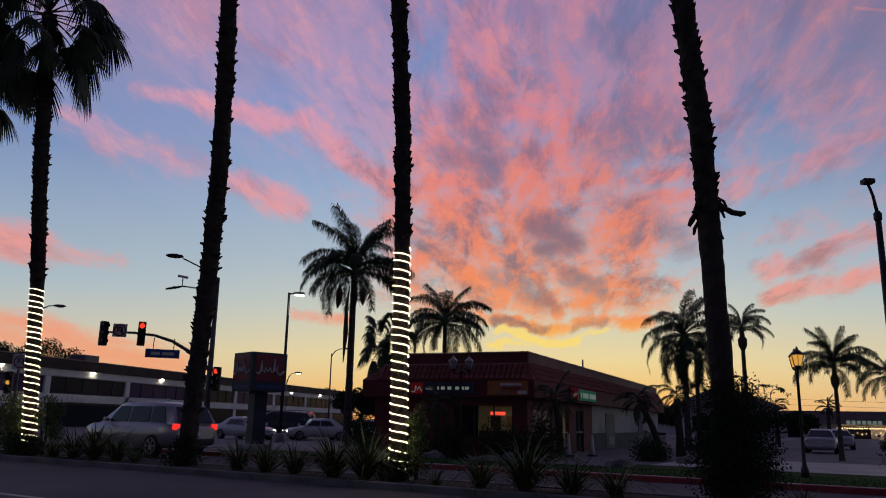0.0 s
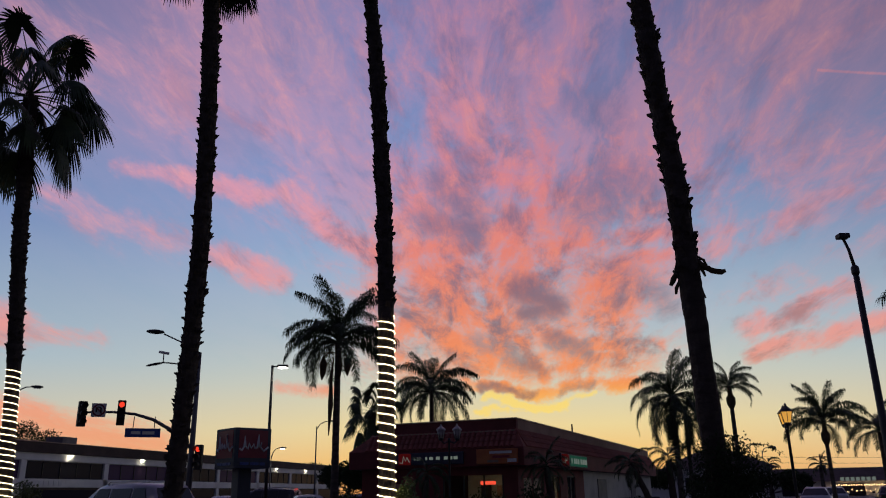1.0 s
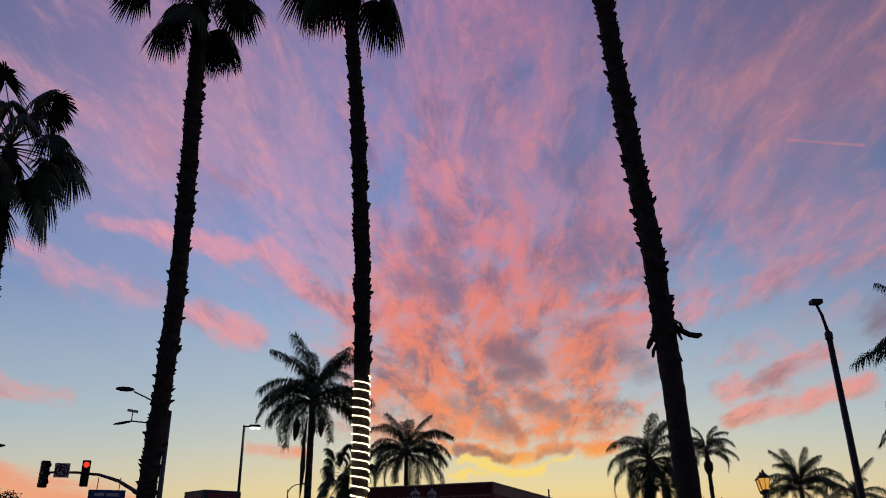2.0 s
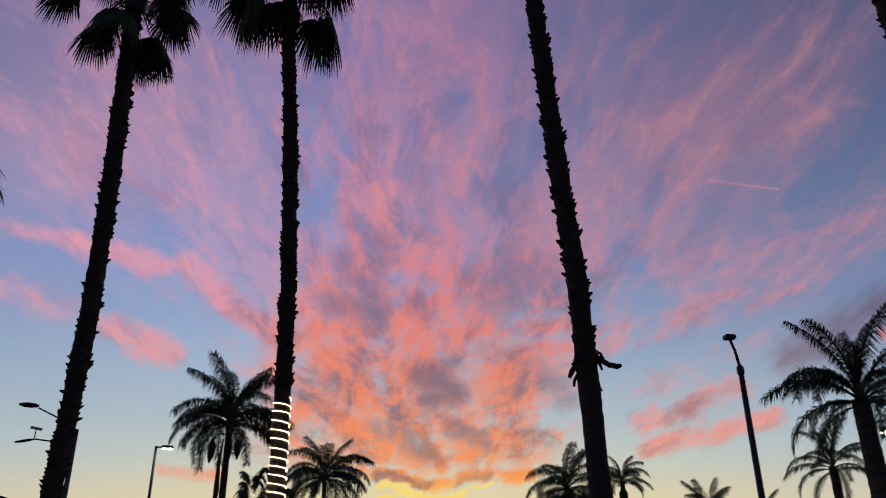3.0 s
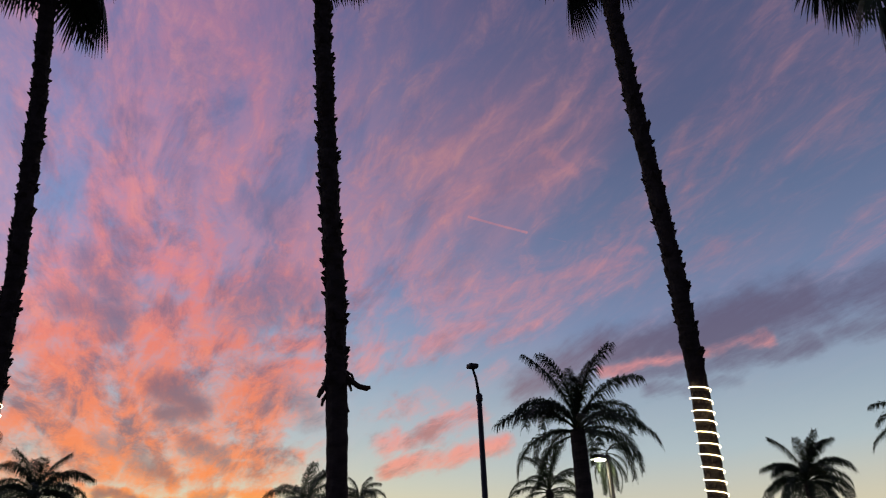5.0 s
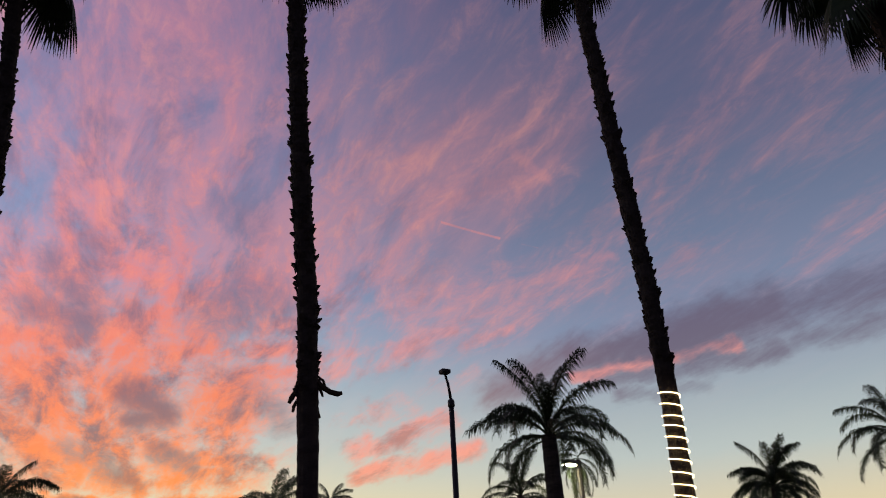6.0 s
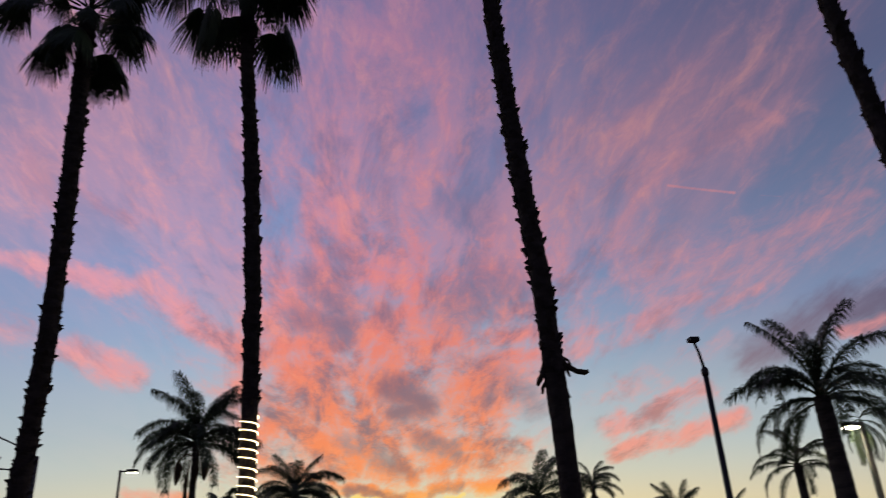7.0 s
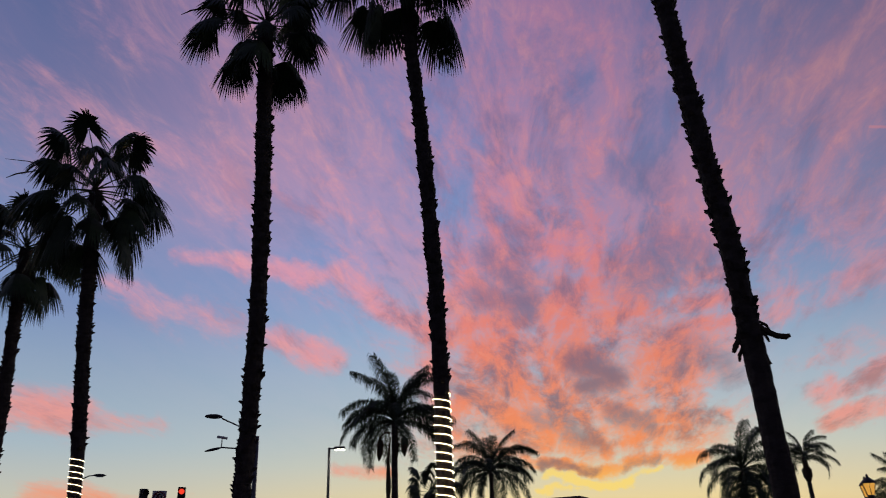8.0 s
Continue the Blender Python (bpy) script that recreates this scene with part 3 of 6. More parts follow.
def feather_palm(base, height, seed, label, leaves=18, scale=1.0, radius=0.2, lean=(0, 0), knob=0.0, group="", lift_range=(82, -8), bark=None, leaf_set=None):
    rng = random.Random(seed * 11 + 5)
    tree = thing("feather_palm", Matrix.Translation(base), label, "palm tree", group)
    pts = [(lean[0] * f ** 1.5, lean[1] * f ** 1.5, height * f) for f in (0, 0.25, 0.5, 0.75, 1.0)]
    bm = trunk_mesh(pts, (radius, radius * 0.75), 999, seed)
    part("trunk", bm, bark or SMOOTH_BARK, tree)
    if knob:
        bm = bmesh.new()
        lathe(bm, [(radius * 0.8, height - 1.9 * knob), (radius * 1.7, height - 1.5 * knob), (radius * 1.8, height - 1.0 * knob), (radius * 1.0, height - 0.75 * knob), (radius * 0.8, height)], 10, lean[0], lean[1])
        part("leaf_base_sheath", bm, DRY, tree, "bundle of dry old leaf bases")
    for i in range(leaves):
        f = (i + 0.5) / leaves
        lift = lift_range[0] + (lift_range[1] - lift_range[0]) * f + rng.uniform(-8, 8)
        m = Matrix.Translation(Vector(pts[-1]) + Vector((0, 0, 0.15 - 0.35 * f))) @ pose(0, 0, 0, 0, 0, i * 137.5 + rng.uniform(-15, 15)) @ pose(0, 0, 0, rng.uniform(-10, 10), 0, 0)
        frond(nearest(leaf_set or FEATHERS, lift, rng), tree, m @ Matrix.Diagonal((*[scale * rng.uniform(0.85, 1.1)] * 3, 1)))
    return tree


def rope_light(points, radii, z0, z1, turns, seed, pitch_jitter=0.3):
    """A glowing rope wound round a trunk."""
    rng = random.Random(seed)
    bm = bmesh.new()
    base, ps = Vector(points[0]), []
    n = turns * 24
    phase = rng.uniform(0, 6)
    wob = [rng.uniform(-0.5, 0.5) * pitch_jitter for _ in range(turns + 2)]
    for i in range(n + 1):
        f = i / n
        q = f * turns
        shift = wob[int(q)] * (1 - q % 1) + wob[int(q) + 1] * (q % 1)
        z = z0 + (z1 - z0) * (q + shift) / turns
        z = min(max(z, z0), z1)
        c = along(points, z)
        g = (z - points[0][2]) / (points[-1][2] - points[0][2])
        r = radii[0] + (radii[1] - radii[0]) * min(1, g * 1.2)
        r = r * (1 + (0.35 * (1 - z / 0.8) ** 2 if z < 0.8 else 0)) + 0.02
        a = phase - 2 * math.pi * q
        ps.append(c + Vector((math.cos(a), math.sin(a), 0)) * r)
    tube(bm, ps, 0.01, 6)
    return tagged(part("rope_light", bm, ROPE), "glowing warm white rope light wound round a palm trunk", "rope light", "rope lights on the palms")




ROW = 14.9 / 16.7


def row_points(*pts):
    """Trunk points of the median row, brought to the row's line from the eye."""
    out = [Vector((p[0] * ROW, p[1] * ROW, EYE + (p[2] - EYE) * ROW)) for p in pts]
    return [Vector((out[0].x, out[0].y, 0.1))] + out


T0 = row_points((-21.2, 32.35, 1), (-21.3, 32.3, 8.5), (-21.5, 32.2, 13), (-21.6, 32.15, 16.5))
T1 = row_points((-15.0, 28.51, 0.44), (-15.26, 28.38, 4.1), (-15.42, 28.3, 6.7), (-15.76, 28.11, 10.6), (-16.05, 27.95, 15), (-16.17, 27.89, 17.1))
T2 = row_points((-7.84, 24.2, 0.4), (-7.78, 24.22, 2.4), (-7.67, 24.26, 6.0), (-7.63, 24.26, 9.5), (-7.74, 24.23, 14.0), (-7.93, 24.17, 18.2), (-8.1, 24.12, 22.2))
T3 = row_points((-1.13, 20.18, 0.24), (-1.15, 20.18, 2.1), (-1.2, 20.18, 5.9), (-1.3, 20.17, 9.6), (-1.6, 20.15, 14.3), (-1.87, 20.13, 17.2), (-2.1, 20.12, 21.1))
T4 = row_points((5.83, 16.02, 0.9), (5.77, 16.02, 2.1), (5.70, 16.04, 5.1), (5.61, 16.09, 8.4), (5.45, 16.13, 10.4), (5.15, 16.23, 15.5), (5.07, 16.27, 17.8), (5.03, 16.29, 20.7))
T5 = row_points((12.5, 11.97, 0.9), (12.5, 11.97, 3.2), (12.52, 11.95, 5.5), (12.47, 12.0, 8.4), (12.32, 12.15, 12.2), (12.17, 12.31, 16.8), (12.08, 12.4, 19.9))
T6 = row_points((18.0, 7.3, 0.9), (17.9, 7.3, 6.0), (17.6, 7.4, 12.0), (17.4, 7.4, 16.6))
fan_palm(T0, (0.23, 0.24), 1, "tall fan palm with a shaggy dark crown at dusk", 26, 1.0)
fan_palm(T1, (0.205, 0.235), 2, "tall fan palm with rope light wound round its foot", 32, 1.0, 5.7)
fan_palm(T2, (0.24, 0.25), 3, "tall fan palm with a rough dark trunk on the median", 32, 0.9, 1.5)
fan_palm(T3, (0.19, 0.185), 4, "tall fan palm with rope light wound round its lower trunk", 32, 0.98, 5.6)
fan_palm(T4, (0.22, 0.2), 5, "tall fan palm with torn hanging leaf stalks midway up", 22, 0.78, 5.2)
fan_palm(T5, (0.18, 0.18), 6, "tall fan palm with a lit rope spiral and clean lower trunk", 22, 0.78, 5.2)
fan_palm(T6, (0.24, 0.22), 7, "tall fan palm at the end of the lit row", 22, 0.78)
rope_light(T1, (0.205, 0.2), 0.45, 5.6, 25, 1)
rope_light(T3, (0.19, 0.175), 0.35, 5.5, 26, 2)
rope_light(T5, (0.18, 0.18), 0.4, 5.1, 22, 3)

feather_palm((-5.1, 41.7, 0), 9.5, 1, "queen palm with a dense drooping crown", 36, 1.2, 0.22, lift_range=(88, 4), leaf_set=WEEPING)
feather_palm((0.0, 60.0, 0), 9.0, 2, "queen palm behind the restaurant roof", 34, 1.28, 0.22, lift_range=(88, -5), leaf_set=WEEPING)
feather_palm((14.9, 47.7, 0), 6.9, 3, "queen palm with long hanging fronds", 34, 1.08, 0.2, lift_range=(88, -45), leaf_set=WEEPING)
feather_palm((15.9, 48.6, 0), 5.8, 13, "queen palm growing close beside another", 20, 0.8, 0.16, lift_range=(82, -45), leaf_set=WEEPING)
feather_palm((19.95, 51.25, 0), 8.0, 4, "slim young palm with a narrow crown", 20, 0.7, 0.17, knob=0.8, lift_range=(85, 22), leaf_set=WEEPING)
feather_palm((18.95, 37.48, 0), 4.5, 5, "queen palm with a bundle of old leaf bases", 26, 0.7, 0.115, knob=0.6, lift_range=(86, 22), leaf_set=WEEPING)
feather_palm((16.4, 21.5, 0), 6.75, 6, "stout feather palm with long arching fronds", 28, 1.04, 0.36, lift_range=(88, 0))
feather_palm((17.3, 24.8, 0), 5.2, 7, "small feather palm beside a stouter one", 20, 0.6, 0.2, lift_range=(85, 0))
feather_palm((31.5, 24.6, 0), 5.9, 8, "feather palm with a rounded dark crown", 42, 0.8, 0.25, lift_range=(88, 0), leaf_set=WEEPING)
feather_palm((26.6, 15.4, 0), 6.2, 9, "feather palm near the edge of the lot", 22, 0.8, 0.25)
feather_palm((22.6, 39.2, 0), 4.2, 10, "feather palm beside the street lamp", 16, 0.75, 0.16, lift_range=(75, 0), leaf_set=WEEPING)


# ---- materials of buildings, cars and fittings ----
STUCCO = surface("white_stucco", (0.78, 0.77, 0.75), (0.66, 0.65, 0.63), 0.9, scale=0.5, fine=25)
FASCIA = surface("dark_brown_fascia", (0.055, 0.03, 0.028), (0.035, 0.02, 0.02), 0.8, scale=0.6, fine=20)
RED_WALL = surface("brick_red_paint", (0.18, 0.034, 0.034), (0.12, 0.026, 0.025), 0.8, scale=0.8, fine=25)
TILE = surface("clay_roof_tile", (0.3, 0.08, 0.055), (0.17, 0.05, 0.04), 0.8, scale=2, fine=25, vary=0.25)
GREY_WALL = surface("grey_dado_paint", (0.12, 0.12, 0.125), (0.08, 0.08, 0.085), 0.85, scale=0.8, fine=25)
PALE_WALL = surface("pale_painted_wall", (0.5, 0.49, 0.46), (0.36, 0.35, 0.33), 0.85, scale=0.7, fine=25)
TAN_TRIM = surface("tan_metal_coping", (0.42, 0.3, 0.22), (0.3, 0.2, 0.15), 0.6, scale=1, fine=25, bump=0.1)
DOOR_GREY = surface("grey_steel_door", (0.14, 0.13, 0.14), (0.1, 0.09, 0.1), 0.6, scale=1.5, fine=25, bump=0.1)
BROWN = surface("dark_brown_paint", (0.06, 0.035, 0.03), (0.04, 0.025, 0.022), 0.7, scale=1.5, fine=25)
NAVY = surface("navy_panel", (0.022, 0.035, 0.065), (0.015, 0.024, 0.045), 0.5, scale=1, fine=25, bump=0.08)
SIGN_RED = surface("sign_red", (0.24, 0.012, 0.03), (0.19, 0.01, 0.024), 0.5, scale=1, fine=25, bump=0.05)
SIGN_WHITE = surface("sign_white", (0.7, 0.7, 0.7), (0.6, 0.6, 0.6), 0.5, scale=1, fine=25, bump=0.05)
SIGN_BLUE = surface("street_sign_blue", (0.03, 0.07, 0.3), (0.025, 0.055, 0.24), 0.4, scale=1, fine=25, bump=0.05)
TAN_WALL = surface("tan_wall_paint", (0.3, 0.17, 0.13), (0.22, 0.12, 0.09), 0.8, scale=0.8, fine=25)
ORANGE = surface("poster_orange", (0.5, 0.16, 0.04), (0.4, 0.1, 0.03), 0.5, scale=3, fine=25, bump=0.05)
POSTER = surface("poster_print", (0.4, 0.2, 0.15), (0.12, 0.16, 0.1), 0.5, scale=4, fine=9, bump=0.05)
LIT_RED = glow("lit_sign_red", (0.9, 0.05, 0.06), 0.05)
LIT_WHITE = glow("lit_sign_white", (0.8, 1.0, 0.9), 0.15)
LIT_GREEN = glow("lit_sign_green", (0.05, 0.3, 0.2), 0.16)
LIT_ROOM = glow("room_ceiling_light", (1.0, 0.8, 0.45), 1.6)
NEON = glow("red_window_sign", (1.0, 0.1, 0.05), 1.2)
BULB = glow("string_bulb", (1.0, 0.62, 0.3), 6.0)
AMBER = glow("amber_lantern_glass", (1.0, 0.5, 0.1), 0.7)
TAIL = glow("tail_lamp", (1.0, 0.035, 0.03), 1.1)
HEAD = glow("head_lamp", (1.0, 0.95, 0.85), 3.0)
PALE_GLASS = surface("frosted_lantern_glass", (0.35, 0.33, 0.33), (0.28, 0.26, 0.26), 0.35, scale=3, fine=20, bump=0.03)
OFFICE_LAMP = glow("wall_lamp_lens", (1.0, 0.95, 0.7), 45.0)
WINDOW = glassy("dark_window_glass", (0.02, 0.022, 0.034), 0.12, 1.2, 0.12)
PURPLE_GLASS = glassy("tinted_window_glass", (0.06, 0.035, 0.09), 0.25, 1.2, 0.15)
CAR_GLASS = glassy("car_glass", (0.015, 0.016, 0.018))
SILVER = surface("silver_car_paint", (0.42, 0.42, 0.44), (0.4, 0.4, 0.42), 0.3, 0.5, scale=1, fine=30, bump=0.02)
WHITE_PAINT = surface("white_car_paint", (0.6, 0.6, 0.62), (0.56, 0.56, 0.58), 0.3, 0.0, scale=1, fine=30, bump=0.02)
DARK_PAINT = surface("dark_car_paint", (0.05, 0.05, 0.06), (0.04, 0.04, 0.05), 0.25, 0.3, scale=1, fine=30, bump=0.02)
RUBBER = surface("tyre_rubber", (0.02, 0.02, 0.02), (0.015, 0.015, 0.015), 0.9, scale=5, fine=40)
ALLOY = surface("alloy_rim", (0.45, 0.45, 0.47), (0.35, 0.35, 0.37), 0.35, 0.9, scale=4, fine=40, bump=0.05)
STONE = surface("grey_boulder", (0.2, 0.19, 0.18), (0.12, 0.115, 0.11), 0.9, scale=2, fine=15, bump=0.7)


def block(name, size, material, parent=None, at=(0, 0, 0), bevel=0.0, label="", turn=0.0):
    """A bevelled block whose base centre lies at 'at'."""
    bm = bmesh.new()
    x, y, z = size
    box(bm, -x / 2, -y / 2, 0, x / 2, y / 2, z, bevel)
    ob = part(name, bm, material, parent, label)
    ob.matrix_basis = pose(*at, 0, 0, turn)
    return ob


def prism(bm, outline, y0, y1, mat=0):
    """A solid from an outline in x and z, between two depths."""
    a = [bm.verts.new((x, y0, z)) for x, z in outline]
    b = [bm.verts.new((x, y1, z)) for x, z in outline]
    bm.faces.new(a).material_index = mat
    bm.faces.new(b[::-1]).material_index = mat
    for i in range(len(a)):
        j = (i + 1) % len(a)
        bm.faces.new((a[j], a[i], b[i], b[j])).material_index = mat
    bmesh.ops.recalc_face_normals(bm, faces=bm.faces[:])
    return bm


# ---- vehicles ----
def car(m, paint, label, kind="sedan", lamps="off"):
    """A car that points along +x, its middle over the origin. Body from cross sections, glass set in, wheels with tyres and rims."""
    big = kind == "suv"
    length, width, height = (5.2, 2.0, 1.9) if big else (4.6, 1.82, 1.46)
    belt = 1.16 if big else 0.92
    ob = thing("car", m, label, "car")
    h = length / 2
    # stations: x, bottom, shoulder height, half width at shoulder
    low = 0.32 if big else 0.22
    if big:
        lower = [(-h, 0.62, 0.98, 0.78), (-h + 0.12, 0.42, 1.14, 0.94), (-h + 0.8, low, belt + 0.02, 0.99), (0.2, low, belt, 1.0), (h - 1.35, low, belt, 0.99), (h - 0.6, low, 1.1, 0.96), (h - 0.12, 0.4, 0.98, 0.86), (h, 0.5, 0.85, 0.74)]
        roof = [(-h + 0.06, belt - 0.04, 0.9), (-h + 0.42, height - 0.1, 0.74), (-0.9, height, 0.76), (0.4, height - 0.02, 0.76), (0.85, height - 0.14, 0.74), (1.55, belt, 0.88)]
    else:
        lower = [(-h, 0.45, 0.82, 0.68), (-h + 0.15, 0.3, 0.94, 0.82), (-h + 0.9, low, belt + 0.02, 0.9), (0.2, low, belt, 0.91), (h - 1.3, low, belt - 0.04, 0.9), (h - 0.6, low, 0.8, 0.87), (h - 0.12, 0.28, 0.66, 0.76), (h, 0.38, 0.55, 0.62)]
        roof = [(-h + 0.6, belt, 0.8), (-h + 1.35, height - 0.04, 0.6), (-0.4, height, 0.62), (0.35, height - 0.05, 0.61), (1.2, belt - 0.02, 0.8)]
    bm = bmesh.new()
    rings = []
    for x, b, s, w in lower:
        rings.append([bm.verts.new((x, y, z)) for y, z in ((-w * 0.86, b), (-w, b + 0.18), (-w, (b + s) / 2 + 0.08), (-w * 0.95, s), (0, s + 0.03), (w * 0.95, s), (w, (b + s) / 2 + 0.08), (w, b + 0.18), (w * 0.86, b))])
    for a, b in zip(rings, rings[1:]):
        for i in range(len(a)):
            j = (i + 1) % len(a)
            bm.faces.new((a[i], a[j], b[j], b[i])).smooth = True
    bm.faces.new(rings[0])
    bm.faces.new(rings[-1][::-1])
    # cabin
    cabin = []
    for x, z, w in roof:
        base = belt - 0.03
        wb = 0.93 * lower[3][3]
        cabin.append([bm.verts.new((x, y, zz)) for y, zz in ((-wb, base), (-w - 0.02, max(z - 0.12, base)), (-w * 0.85, z), (w * 0.85, z), (w + 0.02, max(z - 0.12, base)), (wb, base))])
    for a, b in zip(cabin, cabin[1:]):
        for i in range(5):
            bm.faces.new((a[i], a[i + 1], b[i + 1], b[i])).smooth = True
    bm.faces.new(cabin[0])
    bm.faces.new(cabin[-1][::-1])
    bmesh.ops.recalc_face_normals(bm, faces=bm.faces[:])
    part("body", bm, paint, ob)
    # side glass
    wg = 0.93 * lower[3][3]
    wr = roof[2][2] + 0.02
    for sgn in (-1, 1):
        panes = ((-0.95, -0.02), (0.04, 0.95)) if not big else ((-2.1, -1.25), (-1.15, -0.1), (0.0, 1.0))
        for n, (x0, x1) in enumerate(panes):
            bm = bmesh.new()
            z0, z1 = belt + 0.04, height - 0.17
            cut0 = (0.3 if n == 0 else 0.0)
            cut1 = (0.42 if n == len(panes) - 1 else 0.0)
            k = (z1 - belt) / (height - 0.12 - belt)
            y0, y1 = sgn * (wg + 0.012), sgn * (wg + (wr - wg) * k + 0.012)
            v = [bm.verts.new(p) for p in ((x0, y0, z0), (x1, y0, z0), (x1 - cut1, y1, z1), (x0 + cut0, y1, z1))]
            w2 = [bm.verts.new(p.co + Vector((0, -sgn * 0.03, 0))) for p in v]
            bm.faces.new(v)
            bm.faces.new(w2[::-1])
            for i in range(4):
                bm.faces.new((v[i], v[(i + 1) % 4], w2[(i + 1) % 4], w2[i]))
            bmesh.ops.recalc_face_normals(bm, faces=bm.faces[:])
            part("side_window", bm, CAR_GLASS, ob)
        # door handle, mirror
        block("door_handle", (0.2, 0.03, 0.035), paint, ob, (-0.2, sgn * (lower[3][3] + 0.01), belt - 0.16), 0.008)
        block("wing_mirror", (0.14, 0.2, 0.14), paint, ob, (1.0, sgn * (wg + 0.13), belt + 0.02), 0.03)
    # front and rear screens
    for (a, b), name in (((roof[0], roof[1]), "rear_window"), ((roof[-1], roof[-2]), "windscreen")):
        bm = bmesh.new()
        d = -0.015 if name == "rear_window" else 0.015
        q = [(a[0] + (b[0] - a[0]) * f + d, a[1] + (b[1] - a[1]) * f + 0.015, (0.86 + (b[2] - 0.86) * f) * 0.88) for f in (0.12, 0.88)]
        v = [bm.verts.new(p) for p in ((q[0][0], -q[0][2], q[0][1]), (q[0][0], q[0][2], q[0][1]), (q[1][0], q[1][2], q[1][1]), (q[1][0], -q[1][2], q[1][1]))]
        w2 = [bm.verts.new(p.co - Vector((d * 1.6, 0, 0.02))) for p in v]
        bm.faces.new(v)
        bm.faces.new(w2[::-1])
        for i in range(4):
            bm.faces.new((v[i], v[(i + 1) % 4], w2[(i + 1) % 4], w2[i]))
        bmesh.ops.recalc_face_normals(bm, faces=bm.faces[:])
        part(name, bm, CAR_GLASS, ob)
    # wheels
    rw = 0.4 if big else 0.32
    for x in (-h + (1.1 if big else 0.95), h - (1.0 if big else 0.88)):
        for sgn in (-1, 1):
            wheel = part("wheel", lathe(bmesh.new(), [(rw * 0.35, -0.1), (rw * 0.4, 0.1)], 12), BOX_BLACK, ob)
            wheel.matrix_basis = Matrix.Translation((x, sgn * (lower[3][3] - 0.1), rw)) @ pose(0, 0, 0, -90 * sgn, 0, 0)
            part("tyre", lathe(bmesh.new(), [(rw * 0.66, -0.12), (rw * 0.93, -0.12), (rw, -0.07), (rw, 0.07), (rw * 0.93, 0.12), (rw * 0.66, 0.12)], 24), RUBBER, wheel)
            bm = bmesh.new()
            lathe(bm, [(rw * 0.16, 0.09), (rw * 0.16, 0.135)], 10)
            for i in range(6):
                a = i * math.pi / 3
                tube(bm, [(rw * 0.1 * math.cos(a), rw * 0.1 * math.sin(a), 0.12), (rw * 0.62 * math.cos(a), rw * 0.62 * math.sin(a), 0.13)], [0.03, 0.035], 5)
            ring = [(rw * 0.64 * math.cos(i * math.pi / 10), rw * 0.64 * math.sin(i * math.pi / 10), 0.125) for i in range(21)]
            tube(bm, ring, 0.02, 5, False)
            part("rim", bm, ALLOY, wheel)
    # lamps, bumpers, plate, rails
    for sgn in (-1, 1):
        if big:
            block("tail_light", (0.12, 0.26, 0.2), TAIL, ob, (-h + 0.09, sgn * 0.82, 0.96), 0.03)
            bm = tube(bmesh.new(), [(-1.9, sgn * 0.66, height + 0.02), (-1.8, sgn * 0.66, height + 0.07), (0.2, sgn * 0.66, height + 0.06), (0.35, sgn * 0.66, height - 0.02)], 0.022, 6)
            part("roof_rail", bm, ALLOY, ob)
        else:
            block("tail_light", (0.1, 0.3, 0.14), SIGN_RED, ob, (-h + 0.1, sgn * 0.62, 0.68), 0.03)
        block("headlight", (0.16, 0.3, 0.12), HEAD if lamps == "on" else ALLOY, ob, (h - 0.13, sgn * 0.58, 0.78 if big else 0.54), 0.03)
    block("bumper", (0.14, 1.6, 0.2), BOX_BLACK if big else paint, ob, (-h + 0.02, 0, 0.46 if big else 0.36), 0.05)
    block("grille", (0.06, 0.9, 0.16), BOX_BLACK, ob, (h - 0.03, 0, 0.58 if big else 0.42), 0.02)
    block("number_plate", (0.02, 0.34, 0.16), SIGN_WHITE, ob, (-h - 0.02, 0, 0.74 if big else 0.58), 0.005)
    if big:
        block("brake_light", (0.06, 0.5, 0.04), TAIL, ob, (-h + 0.4, 0, height - 0.07), 0.01)
    return ob


car(street_pose(-23.9, 18.95, 0.012, 179), SILVER, "silver full size sport utility vehicle with red tail lights lit", "suv")
car(Matrix.Translation((-13.2, 52.2, 0)) @ pose(0, 0, 0, 0, 0, -35), WHITE_PAINT, "white crossover with headlights on in the lot", "sedan", "on")
car(Matrix.Translation((-11.6, 56.0, 0)) @ pose(0, 0, 0, 0, 0, 170), DARK_PAINT, "dark sport utility vehicle parked behind the pylon sign", "suv")
car(Matrix.Translation((-8.5, 53.0, 0)) @ pose(0, 0, 0, 0, 0, 205), WHITE_PAINT, "white sedan with one headlight glowing", "sedan", "on")
car(Matrix.Translation((-5.4, 55.0, 0)) @ pose(0, 0, 0, 0, 0, 200), SILVER, "silver sedan parked under the trees", "sedan")
car(Matrix.Translation((-3.6, 58.5, 0)) @ pose(0, 0, 0, 0, 0, 195), SILVER, "silver hatchback parked behind another car", "sedan")
car(Matrix.Translation((23.9, 49.6, 0)) @ pose(0, 0, 0, 0, 0, 62), WHITE_PAINT, "pale sedan parked in the driveway", "sedan")
car(Matrix.Translation((30.3, 60.0, 0)) @ pose(0, 0, 0, 0, 0, 65), WHITE_PAINT, "white sedan parked farther into the lot", "sedan")
car(Matrix.Translation((28.2, 58.5, 0)) @ pose(0, 0, 0, 0, 0, 65), DARK_PAINT, "dark car parked among other cars in the lot", "sedan")
car(Matrix.Translation((34.5, 60.0, 0)) @ pose(0, 0, 0, 0, 0, 65), DARK_PAINT, "dark sedan parked by the lit restaurant front", "sedan")


